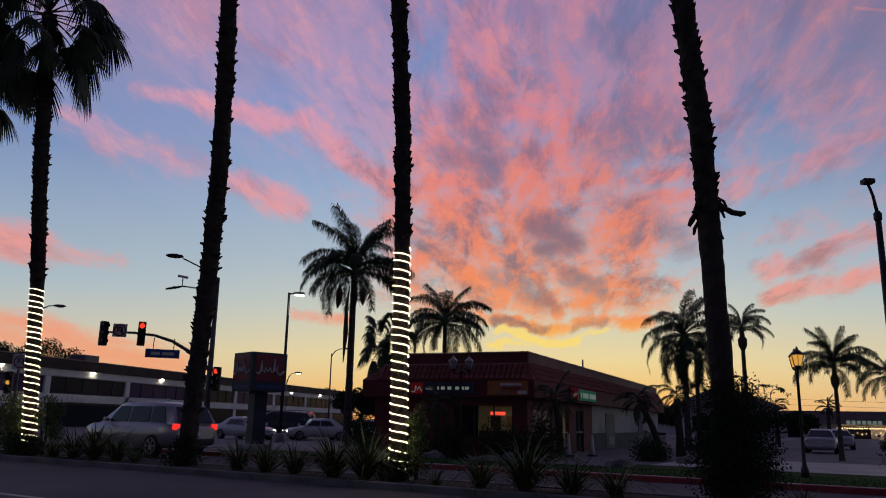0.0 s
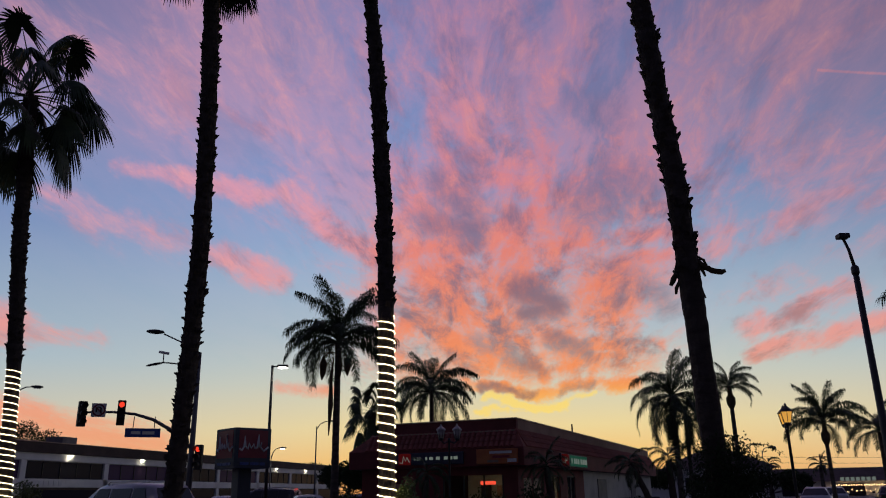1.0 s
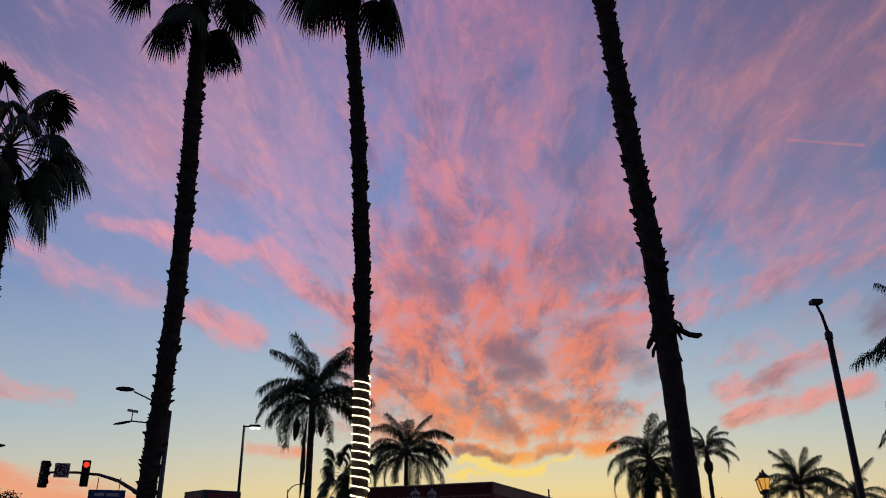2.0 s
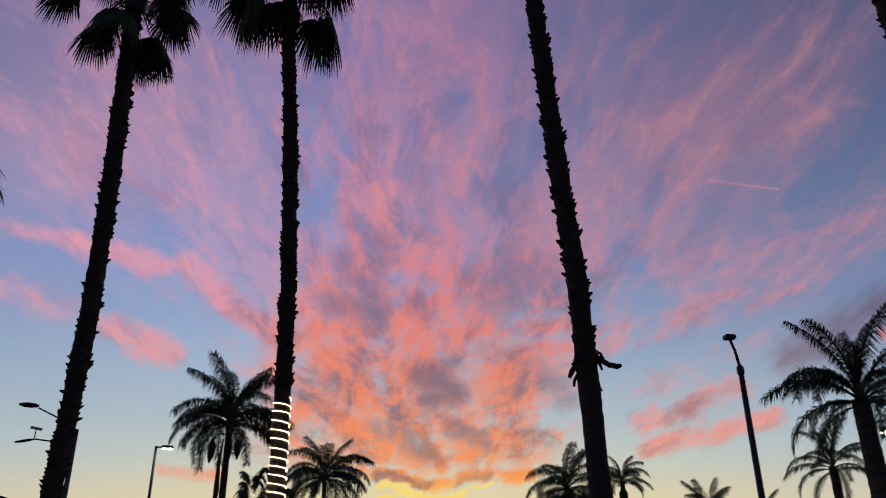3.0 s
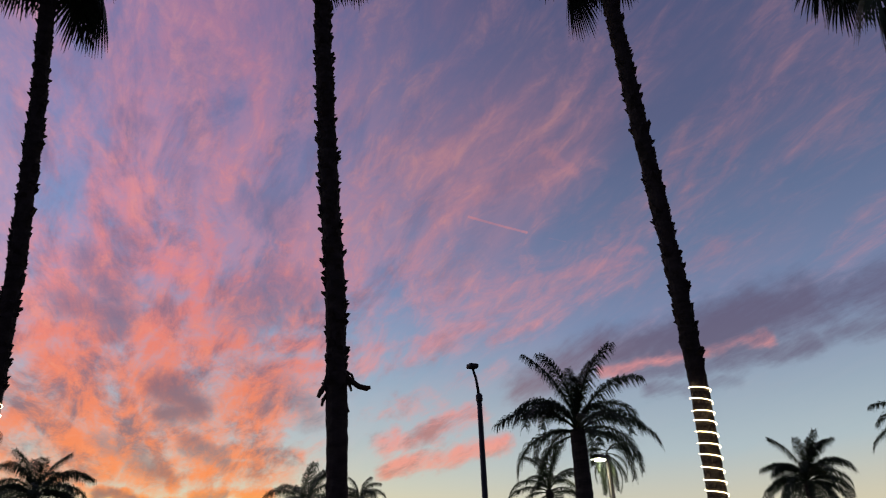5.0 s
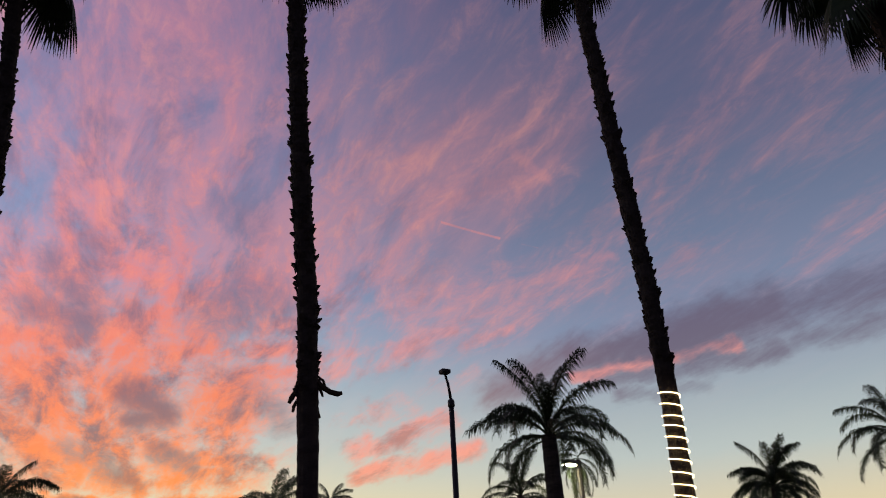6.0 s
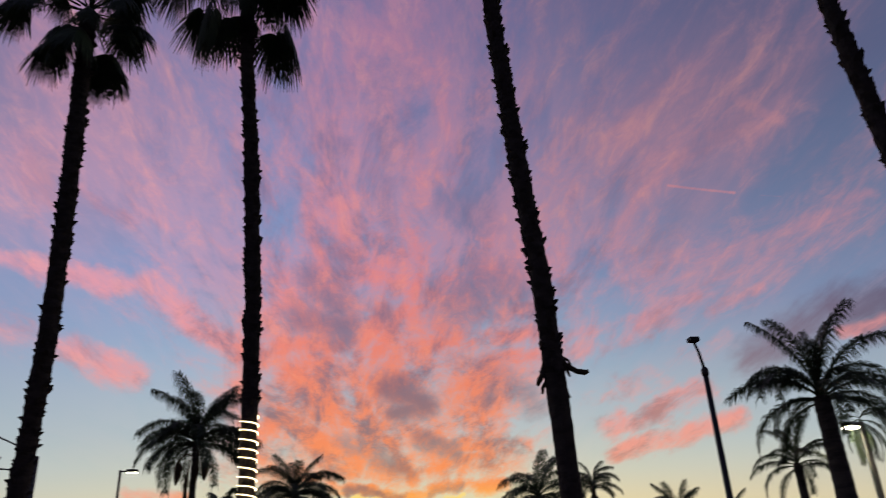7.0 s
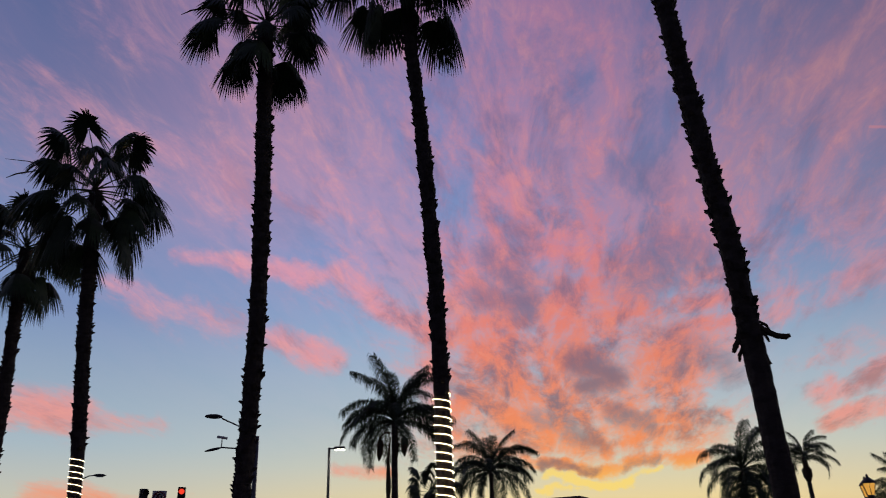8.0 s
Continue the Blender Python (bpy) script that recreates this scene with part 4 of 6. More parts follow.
# ---- kerbs and road paint ----
def kerb(name, n0, n1, s0, s1, top, material, label, step=1.5):
    root = thing(name, street_pose(0, 0), label, "kerb", kind="structure")
    bm = bmesh.new()
    box(bm, -step / 2 + 0.006, n0, -0.1, step / 2 - 0.006, n1, top, 0.02)
    mesh = mesh_of("kerb_stone", bm, material)
    s = s0
    while s < s1:
        frond(mesh, root, pose(s + step / 2, 0, 0), "kerb_stone")
        s += step
    return root


kerb("kerb_near", 13.75, 13.9, -48, 30, 0.16, KERB, "grey concrete kerb along the planted median")
kerb("kerb_far", 15.4, 15.55, -48, 30, 0.16, KERB, "grey concrete kerb on the far side of the median")
kerb("kerb_red", 20.6, 20.8, -34, 30, 0.16, RED_KERB, "red painted kerb before the restaurant lawn")
for s0 in range(-60, 40, 9):
    strip("lane_mark", s0 + 0.5, s0 + 3.5, 8.15, 8.27, 0.012, 0.017, WHITE_LINE, "worn white dashed lane line", "road marking")
strip("edge_line", -70, 40, 15.78, 15.9, 0.012, 0.017, WHITE_LINE, "white edge line along the median", "road marking")
strip("edge_line", -70, 40, 16.25, 16.33, 0.012, 0.017, WHITE_LINE, "thin white line of the turning lane", "road marking")
# added slab in a pale tone that stands for light on the asphalt
strip("driveway", -8.5, 40, 27.6, 38.0, -0.1, 0.03, LIT_DRIVE, "worn asphalt driveway beside the lawn, coloured pale as if lit", "pavement")
strip("lawn", -8.5, 12, 25.0, 27.6, -0.2, 0.1, GRASS, "dark mown lawn beside the driveway", "lawn")


# ---- the restaurant ----
def restaurant():
    """A low building with tiled mansard; local x runs along the front to the left, y back along the side."""
    front, deep = 8.4, 36.0
    m = Matrix(((-0.912, 0.41, 0, 3.84), (0.41, 0.912, 0, 32.97), (0, 0, 1, 0), (0, 0, 0, 1)))
    # mirrored axes would flip faces: use a turned frame with x to the right instead
    m = Matrix(((0.912, 0.41, 0, 3.84), (-0.41, 0.912, 0, 32.97), (0, 0, 1, 0), (0, 0, 0, 1)))
    r = thing("restaurant", m, "low fast food restaurant with red walls and tiled roof edge", "building")
    # footprint: x from -front to 0, y from 0 to deep; walls stand 0.45 inside the eaves
    i = 0.45
    bm = bmesh.new()
    # front wall in pieces around the openings
    def wall_x(x0, x1, z0, z1, mat=0):
        box(bm, x0, i, z0, x1, i + 0.2, z1, mat=mat)
    wall_x(-front + i, -3.9, 0, 2.5)
    wall_x(-3.9, -1.1, 0, 0.75)
    wall_x(-3.9, -1.1, 2.15, 2.5)
    wall_x(-1.1, -i, 0, 2.5)
    part("front_wall", bm, RED_WALL, r)
    bm = bmesh.new()
    box(bm, -i - 0.2, i + 0.2, 0, -i, 5.2, 2.5)
    box(bm, -i - 0.2, 7.2, 0, -i, 8.6, 2.5)
    box(bm, -i - 0.2, 10.2, 0, -i, 12.2, 2.5)
    box(bm, -i - 0.2, 5.2, 2.2, -i, 7.2, 2.5)
    box(bm, -i - 0.2, 8.6, 2.2, -i, 10.2, 2.5)
    part("side_wall", bm, RED_WALL, r)
    bm = bmesh.new()
    box(bm, -i - 0.2, 12.2, 0.95, -i, deep - i, 2.5)
    part("side_wall_upper", bm, PALE_WALL, r, "pale painted upper wall")
    bm = bmesh.new()
    box(bm, -i - 0.22, 12.2, 0, -i + 0.03, deep - i, 0.95)
    part("side_wall_base", bm, GREY_WALL, r, "grey painted wall base")
    bm = bmesh.new()
    box(bm, -front + i, i + 0.2, 0, -front + i + 0.2, deep - i, 2.5)
    box(bm, -front + i + 0.2, deep - i - 0.2, 0, -i - 0.2, deep - i, 2.5)
    part("back_wall", bm, RED_WALL, r)
    bm = bmesh.new()
    box(bm, -front + i + 0.2, i + 0.2, 0.0, -i - 0.2, deep - i - 0.2, 0.05)
    part("inner_floor", bm, CONCRETE, r)
    # fascia band, soffit
    bm = bmesh.new()
    box(bm, -front, 0, 2.5, 0, 0.12, 3.26, 0.01)
    part("front_fascia", bm, RED_WALL, r)
    bm = bmesh.new()
    box(bm, -0.12, 0.12, 2.5, 0, deep, 3.26, 0.01)
    part("side_fascia", bm, RED_WALL, r)
    bm = bmesh.new()
    box(bm, -front, 0.12, 2.5, -front + 0.12, deep, 3.26)
    box(bm, -front + 0.12, 0.12, 2.5, -0.12, deep - 0.12, 2.56)
    part("soffit", bm, BROWN, r)
    # mansard core, parapet, coping
    bm = bmesh.new()
    lo = [(-front, 0), (0, 0), (0, deep), (-front, deep)]
    hi = [(-front + 0.9, 0.55), (-0.45, 0.55), (-0.45, deep - 0.5), (-front + 0.9, deep - 0.5)]
    a = [bm.verts.new((x, y, 3.262)) for x, y in lo]
    b = [bm.verts.new((x, y, 3.98)) for x, y in hi]
    for j in range(4):
        bm.faces.new((a[j], a[(j + 1) % 4], b[(j + 1) % 4], b[j]))
    bm.faces.new(b)
    bm.faces.new(a[::-1])
    roof = part("roof", bm, TILE, r, "clay tiled mansard edge with flat top")
    bm = bmesh.new()
    box(bm, -front + 1.3, 0.56, 3.98, -0.46, 0.76, 4.46)
    box(bm, -front + 1.3, 0.76, 3.98, -front + 1.5, deep - 0.5, 4.46)
    part("parapet", bm, RED_WALL, r)
    part("side_parapet", box(bmesh.new(), -0.66, 0.76, 3.98, -0.46, deep - 0.5, 4.46), TAN_WALL, r, "tan painted side parapet")
    bm = bmesh.new()
    box(bm, -front + 1.25, 0.52, 4.46, -0.42, 0.8, 4.52, 0.01)
    box(bm, -0.7, 0.8, 4.46, -0.42, deep - 0.5, 4.52, 0.01)
    part("coping", bm, TAN_TRIM, r, "tan metal coping strip")
    bm = bmesh.new()
    box(bm, -front + 0.9, 0.47, 3.95, -0.4, 0.57, 4.0)
    part("flashing", bm, TAN_TRIM, r, "pale flashing strip above the tiles")
    # roof tiles: one long half round per row, up the slope
    def tile_mesh(run, rise):
        t = bmesh.new()
        ln = math.hypot(run, rise)
        for k in range(3):
            d0, d1 = ln * k / 3, ln * (k + 1) / 3 + 0.03
            ring0 = [t.verts.new((0.1 * math.cos(q), d0, 0.02 + 0.075 * math.sin(q))) for q in (0, 0.8, 1.57, 2.34, 3.1416)]
            ring1 = [t.verts.new((0.085 * math.cos(q), d1, 0.0 + 0.06 * math.sin(q))) for q in (0, 0.8, 1.57, 2.34, 3.1416)]
            for p in range(4):
                t.faces.new((ring0[p], ring0[p + 1], ring1[p + 1], ring1[p]))
            t.faces.new(ring0[::-1])
        return mesh_of("roof_tile", t, TILE)
    slope = math.degrees(math.atan2(0.718, 0.55))
    tm = tile_mesh(0.55, 0.718)
    x = -front + 0.95
    while x < -0.35:
        frond(tm, roof, Matrix.Translation((x, 0.0, 3.265)) @ pose(0, 0, 0, slope, 0, 0), "roof_tile")
        x += 0.24
    slope = math.degrees(math.atan2(0.718, 0.45))
    tm2 = tile_mesh(0.45, 0.718)
    y = 0.5
    while y < deep - 0.4:
        frond(tm2, roof, Matrix.Translation((0.0, y, 3.265)) @ pose(0, 0, 0, 0, 0, 90) @ pose(0, 0, 0, slope, 0, 0), "roof_tile")
        y += 0.24
    # front windows: frame, panes, lit room behind
    win = part("window", box(bmesh.new(), -3.9, i + 0.02, 0.75, -1.1, i + 0.1, 0.82), BOX_BLACK, r)
    for x in (-3.9, -2.95, -2.02, -1.16):
        part("mullion", box(bmesh.new(), x, i + 0.02, 0.82, x + 0.06, i + 0.1, 2.15), BOX_BLACK, win)
    for x in (-3.84, -2.89, -1.96):
        part("pane", box(bmesh.new(), x, i + 0.05, 0.82, x + 0.89, i + 0.06, 2.15), GLASS, win)
    part("ceiling_panel", box(bmesh.new(), -3.8, 1.6, 2.36, -1.2, 2.6, 2.4), LIT_ROOM, r)
    part("counter", box(bmesh.new(), -3.6, 2.8, 0.05, -1.3, 3.2, 1.05, 0.02), BROWN, r)
    part("partition", box(bmesh.new(), -4.2, 4.2, 0.05, -0.8, 4.3, 2.45), PALE_WALL, r)
    for x, z, w2, h2, mt in ((-3.5, 1.2, 0.5, 0.7, BROWN), (-2.7, 1.25, 0.6, 0.5, POSTER), (-1.9, 1.1, 0.4, 0.8, BROWN)):
        part("menu_board", box(bmesh.new(), x, 4.1, z, x + w2, 4.18, z + h2, 0.01), mt, r)
    for x in (-3.2, -2.3, -1.7):
        part("stool", lathe(bmesh.new(), [(0.2, 0.05), (0.03, 0.09), (0.03, 0.72), (0.17, 0.74), (0.17, 0.8)], 10, x, 1.5), RED_WALL, r)
    part("window_sign", box(bmesh.new(), -2.2, i + 0.14, 1.75, -1.5, i + 0.17, 1.9, 0.01), NEON, r, "small glowing red window sign")
    for x0, x1, z0, z1 in ((-6.3, -5.9, 1.3, 1.85), (-6.25, -5.95, 0.5, 0.9)):
        part("poster", box(bmesh.new(), x0, i - 0.02, z0, x1, i, z1), POSTER, r)
    # side doors
    for y0, y1, lit in ((5.2, 7.2, True), (8.6, 10.2, False)):
        door = part("door", box(bmesh.new(), -i - 0.12, y0, 2.13, -i - 0.04, y1, 2.2), BOX_BLACK, r)
        n = 2
        for k in range(n + 1):
            y = y0 + (y1 - y0 - 0.08) * k / n
            part("door_stile", box(bmesh.new(), -i - 0.12, y, 0.05, -i - 0.04, y + 0.08, 2.13), BOX_BLACK, door)
        for k in range(n):
            y = y0 + (y1 - y0 - 0.08) * k / n + 0.08
            part("pane", box(bmesh.new(), -i - 0.09, y, 0.15, -i - 0.08, y + (y1 - y0 - 0.08) / n - 0.08, 2.13), GLASS if lit else WINDOW, door)
        part("push_bar", box(bmesh.new(), -i - 0.03, y0 + 0.15, 1.0, -i, y1 - 0.15, 1.05, 0.01), ALLOY, door)
    part("ceiling_panel", box(bmesh.new(), -2.6, 5.3, 2.36, -1.0, 7.1, 2.4), LIT_ROOM, r)
    part("partition", box(bmesh.new(), -3.0, 7.4, 0.05, -0.7, 7.5, 2.45), PALE_WALL, r)
    part("service_door", box(bmesh.new(), -i - 0.02, 15.6, 0.05, -i + 0.05, 18.0, 2.1, 0.01), DOOR_GREY, r, "grey steel service door")
    part("wall_vent", box(bmesh.new(), -i - 0.02, 16.3, 0.25, -i + 0.07, 17.8, 0.75, 0.02), PALE_WALL, r)
    part("shutter", box(bmesh.new(), -i - 0.02, 26.3, 0.05, -i + 0.05, 28.0, 2.2, 0.01), DOOR_GREY, r, "grey roller shutter")
    part("wall_lamp", box(bmesh.new(), -i, 29.0, 1.75, -i + 0.12, 30.2, 1.82, 0.02), BOX_BLACK, r)
    for y in (1.2, 2.6):
        part("poster", box(bmesh.new(), -i, y, 0.7, -i + 0.02, y + 1.1, 2.0), POSTER, r)
    # lit fascia signs: a panel, a red square with a white stroke, plain bars where letters stand
    sign = part("sign", box(bmesh.new(), -6.1, -0.1, 2.62, -2.7, 0.0, 3.14, 0.02), NAVY, r, "navy fascia sign with a red square")
    part("sign_square", box(bmesh.new(), -5.8, -0.115, 2.64, -5.2, -0.102, 3.12), LIT_RED, sign)
    bm = bmesh.new()
    tube(bm, [(-5.75, -0.125, 2.75), (-5.6, -0.125, 2.7), (-5.55, -0.125, 3.0), (-5.45, -0.125, 2.8), (-5.38, -0.125, 2.95), (-5.25, -0.125, 2.75)], 0.02, 5)
    part("sign_stroke", bm, LIT_WHITE, sign)
    for x0, x1 in ((-5.05, -4.98), (-4.92, -4.72), (-4.48, -4.4), (-4.3, -4.12), (-3.98, -3.8), (-3.6, -3.42), (-3.36, -3.2), (-3.14, -2.96)):
        part("sign_bar", box(bmesh.new(), x0, -0.115, 2.82, x1, -0.102, 2.95), LIT_WHITE, sign)
    board = part("poster_board", box(bmesh.new(), -2.1, -0.1, 2.58, -0.25, 0.0, 3.2, 0.02), ORANGE, r, "orange poster board with pale print bars")
    for z0, z1, x0, x1, mt in ((3.0, 3.1, -1.5, -0.5, SIGN_WHITE), (2.82, 2.92, -1.35, -0.6, SIGN_RED), (2.64, 2.74, -1.6, -1.1, POSTER), (2.64, 2.78, -0.7, -0.3, SIGN_WHITE)):
        part("print_bar", box(bmesh.new(), x0, -0.112, z0, x1, -0.102, z1), mt, board)
    sign = part("sign", box(bmesh.new(), 0.0, 5.6, 2.6, 0.1, 11.0, 3.2, 0.02), NAVY, r, "dark fascia sign with a red square and green panel")
    part("sign_square", box(bmesh.new(), 0.102, 5.7, 2.62, 0.115, 7.0, 3.18), LIT_RED, sign)
    part("sign_panel", box(bmesh.new(), 0.102, 7.3, 2.64, 0.112, 10.9, 3.16), LIT_GREEN, sign)
    for y0, y1 in ((7.5, 7.7), (8.0, 8.3), (8.4, 8.7), (8.8, 9.1), (9.4, 9.8), (9.9, 10.3), (10.4, 10.8)):
        part("sign_bar", box(bmesh.new(), 0.114, y0, 2.76, 0.122, y1, 3.02), LIT_WHITE, sign)
    bm = bmesh.new()
    tube(bm, [(0.12, 5.9, 2.8), (0.12, 6.2, 2.75), (0.12, 6.3, 3.05), (0.12, 6.5, 2.85), (0.12, 6.8, 3.0)], 0.02, 5)
    part("sign_stroke", bm, LIT_WHITE, sign)
    part("roof_pipe", tube(bmesh.new(), [(-1.0, 12.5, 3.98), (-1.0, 12.5, 5.1)], 0.05, 6), GALV, r)
    return r


GLASS = bpy.data.materials.new("clear_glass")
GLASS.use_nodes = True
_p = GLASS.node_tree.nodes["Principled BSDF"]
_p.inputs["Transmission Weight"].default_value, _p.inputs["Roughness"].default_value, _p.inputs["IOR"].default_value = 1.0, 0.02, 1.15
restaurant()


# ---- the two storey office building ----
def office():
    d = Vector((18, 76, 0)).normalized()
    m = Matrix(((d.x, -d.y, 0, -42), (d.y, d.x, 0, 74), (0, 0, 1, 0), (0, 0, 0, 1)))
    # local x runs along the front, away from the eye; the front faces -y
    o = thing("office_building", m, "long white two storey commercial building with dark window bands", "building")
    x0, x1 = -20.7, 98.1
    bay = 13.2
    part("lower_wall", box(bmesh.new(), x0, 0.35, 0, x1, 12, 2.6), BROWN, o)
    part("band", box(bmesh.new(), x0, 0, 2.55, x1, 12, 3.4, 0.02), STUCCO, o)
    part("upper_wall", box(bmesh.new(), x0, 0.3, 3.4, x1, 12, 5.2), STUCCO, o)
    part("upper_band", box(bmesh.new(), x0, 0, 5.2, x1, 12, 5.95, 0.02), STUCCO, o)
    part("fascia", box(bmesh.new(), x0 - 0.3, -0.25, 5.95, x1 + 0.3, 12.3, 7.0, 0.03), FASCIA, o, "dark brown roof fascia")
    part("coping", box(bmesh.new(), x0 - 0.35, -0.3, 7.0, x1 + 0.35, 12.35, 7.08, 0.02), TAN_TRIM, o)
    pier = mesh_of("pier", box(bmesh.new(), -0.4, 0.0, 0.0, 0.4, 0.36, 5.2, 0.02), STUCCO)
    glass = [mesh_of("window", box(bmesh.new(), 0.45, 0.2, 3.42, bay - 0.45, 0.29, 5.15, 0.01), g) for g in (WINDOW, PURPLE_GLASS)]
    bar = mesh_of("mullion", box(bmesh.new(), -0.04, 0.12, 3.42, 0.04, 0.2, 5.15), BOX_BLACK)
    shop = mesh_of("shop_window", box(bmesh.new(), 0.6, 0.2, 0.1, bay - 0.6, 0.34, 2.3, 0.01), WINDOW)
    lampm = mesh_of("wall_lamp", box(bmesh.new(), -0.25, -0.3, 5.86, 0.25, 0.0, 5.93, 0.02), BOX_BLACK)
    bulbm = mesh_of("lamp_lens", box(bmesh.new(), -0.2, -0.28, 5.78, 0.2, -0.1, 5.86), OFFICE_LAMP)
    x, n = x0, 0
    while x < x1 - 1:
        frond(pier, o, pose(x, 0, 0), "pier")
        w = frond(glass[n % 2 if n < 6 else 0], o, pose(x, 0, 0), "window")
        for f in (0.22, 0.42, 0.62, 0.8):
            frond(bar, w, pose(bay * f, 0, 0), "mullion")
        frond(shop, o, pose(x, 0, 0), "shop_window")
        lamp = frond(lampm, o, pose(x + bay / 2, 0, 0), "wall_lamp")
        frond(bulbm, lamp, Matrix.Identity(4), "lamp_lens")
        x += bay
        n += 1
    # striped awning and a row of plain bars where the shop name stands
    bm = bmesh.new()
    prism(bm, [(0, 2.5), (-1.0, 2.0), (-1.0, 1.85), (0, 2.35)], 0, 7.0)
    aw = part("awning", bm, SIGN_WHITE, o, "pale striped shop awning")
    aw.matrix_basis = pose(4.2, 0, 0, 0, 0, 90) @ pose(0, 0, 0)
    for k in range(9):
        part("letter_bar", box(bmesh.new(), 5.0 + k * 0.75, -0.06, 2.7, 5.5 + k * 0.75, 0.0, 3.2, 0.01), SIGN_WHITE, o)
    for x, sx, sz in ((14.7, 2.4, 1.0),):
        tagged(block("roof_unit", (sx, 2.2, sz), DOOR_GREY, o, (x, 3.2, 7.0), 0.04), "grey rooftop air unit")
    return o


office()


# ---- low buildings on the far right ----
def hip_house():
    h = thing("hip_roofed_building", Matrix.Translation((33.5, 88, 0)) @ pose(0, 0, 0, 0, 0, -18), "white building with a dark hipped roof", "building")
    part("wall", box(bmesh.new(), -7, -4, 0, 3.6, 6, 3.6), STUCCO, h)
    bm = bmesh.new()
    lo = [bm.verts.new(p) for p in ((-7.8, -4.8, 3.5), (4.4, -4.8, 3.5), (4.4, 6.8, 3.5), (-7.8, 6.8, 3.5))]
    hi = [bm.verts.new(p) for p in ((-3.2, 1, 5.7), (-0.4, 1, 5.7))]
    bm.faces.new((lo[0], lo[1], hi[1], hi[0]))
    bm.faces.new((lo[1], lo[2], hi[1]))
    bm.faces.new((lo[2], lo[3], hi[0], hi[1]))
    bm.faces.new((lo[3], lo[0], hi[0]))
    bm.faces.new(lo[::-1])
    part("roof", bm, FASCIA, h, "dark brown hipped roof")
    for x in (-5.2, -2.2, 0.8):
        part("window", box(bmesh.new(), x, -4.06, 1.0, x + 1.8, -3.98, 2.6, 0.02), WINDOW, h)


def shop_row():
    w = thing("shop_row", Matrix.Translation((62, 130, 0)) @ pose(0, 0, 0, 0, 0, -26), "long single storey shop row with dark tiled roof", "building")
    part("wall", box(bmesh.new(), -34, 0, 0, 60, 10, 2.6), STUCCO, w)
    bm = bmesh.new()
    v = [bm.verts.new(p) for p in ((-35, -1.2, 2.3), (61, -1.2, 2.3), (61, 5, 4.5), (-35, 5, 4.5), (-35, 11, 2.3), (61, 11, 2.3))]
    bm.faces.new((v[0], v[1], v[2], v[3]))
    bm.faces.new((v[3], v[2], v[5], v[4]))
    bm.faces.new((v[0], v[3], v[4]))
    bm.faces.new((v[1], v[5], v[2]))
    bm.faces.new((v[0], v[4], v[5], v[1]))
    part("roof", bm, FASCIA, w, "dark tiled pitched roof")
    for k in range(7):
        part("arched_opening", box(bmesh.new(), -12 + k * 7.5, -0.08, 0.05, -7.2 + k * 7.5, -0.02, 1.95, 0.03), WINDOW, w)
    for k in range(7):
        part("letter_bar", box(bmesh.new(), 4.4 + k * 0.75, -1.35, 2.32, 4.95 + k * 0.75, -1.25, 2.9), LIT_WHITE, w)
    bm = bmesh.new()
    for k in range(26):
        bmesh.ops.create_icosphere(bm, subdivisions=1, radius=0.09, matrix=Matrix.Translation((3.0 + k * 0.36, -1.0, 1.75 - 0.12 * math.sin(k * 1.1) ** 2)))
    for k in range(14):
        bmesh.ops.create_icosphere(bm, subdivisions=1, radius=0.08, matrix=Matrix.Translation((3.2 + k * 0.66, -0.9, 1.1 - 0.5 * math.sin(k * 1.7) ** 2)))
    part("string_lights", bm, BULB, w, "warm strings of patio bulbs")


hip_house()
shop_row()


# ---- street furniture ----
def cobra_lamp(base, height, reach, turn, label, lit=False, rise=0.5, radius=0.09):
    """A street lamp: tapered pole, curved arm along +x, flat head."""
    t = thing("street_lamp", Matrix.Translation(base) @ pose(0, 0, 0, 0, 0, turn), label, "street lamp")
    part("pole", tube(bmesh.new(), [(0, 0, 0), (0, 0, height * 0.5), (0, 0, height)], [radius, radius * 0.8, radius * 0.6], 10), GALV, t)
    part("arm", tube(bmesh.new(), [(0, 0, height - 0.3), (reach * 0.25, 0, height + rise * 0.45), (reach * 0.6, 0, height + rise * 0.9), (reach, 0, height + rise)], [0.05, 0.045, 0.04, 0.035], 8), GALV, t)
    bm = bmesh.new()
    bmesh.ops.create_uvsphere(bm, u_segments=14, v_segments=8, radius=1.0, matrix=Matrix.Translation((reach + 0.32, 0, height + rise + 0.02)) @ Matrix.Diagonal((0.42, 0.15, 0.1, 1)))
    head = part("lamp_head", bm, DARK_STEEL, t)
    part("lens", box(bmesh.new(), reach + 0.12, -0.1, height + rise - 0.1, reach + 0.55, 0.1, height + rise - 0.06, 0.015), LAMP_WHITE if lit else PALE_GLASS, head)
    part("base_plate", box(bmesh.new(), -0.2, -0.2, 0, 0.2, 0.2, 0.05, 0.01), GALV, t)
    return t


cobra_lamp((-10.91, 74.2, 0), 7.6, 1.3, 8, "grey street lamp with a curved arm beyond the lot", rise=0.5)
cobra_lamp((-28.3, 52.9, 0), 8.4, 0.9, 28, "street lamp standing behind a rope lit palm", rise=0.4)
cobra_lamp((-15.9, 78.3, 0), 5.2, 0.75, 5, "twin armed lot lamp with a lit head", True, 0.7, 0.07)
cobra_lamp((31.0, 73.7, 0), 4.8, 0.9, 15, "small grey lamp post in the far lot", rise=0.3, radius=0.06)


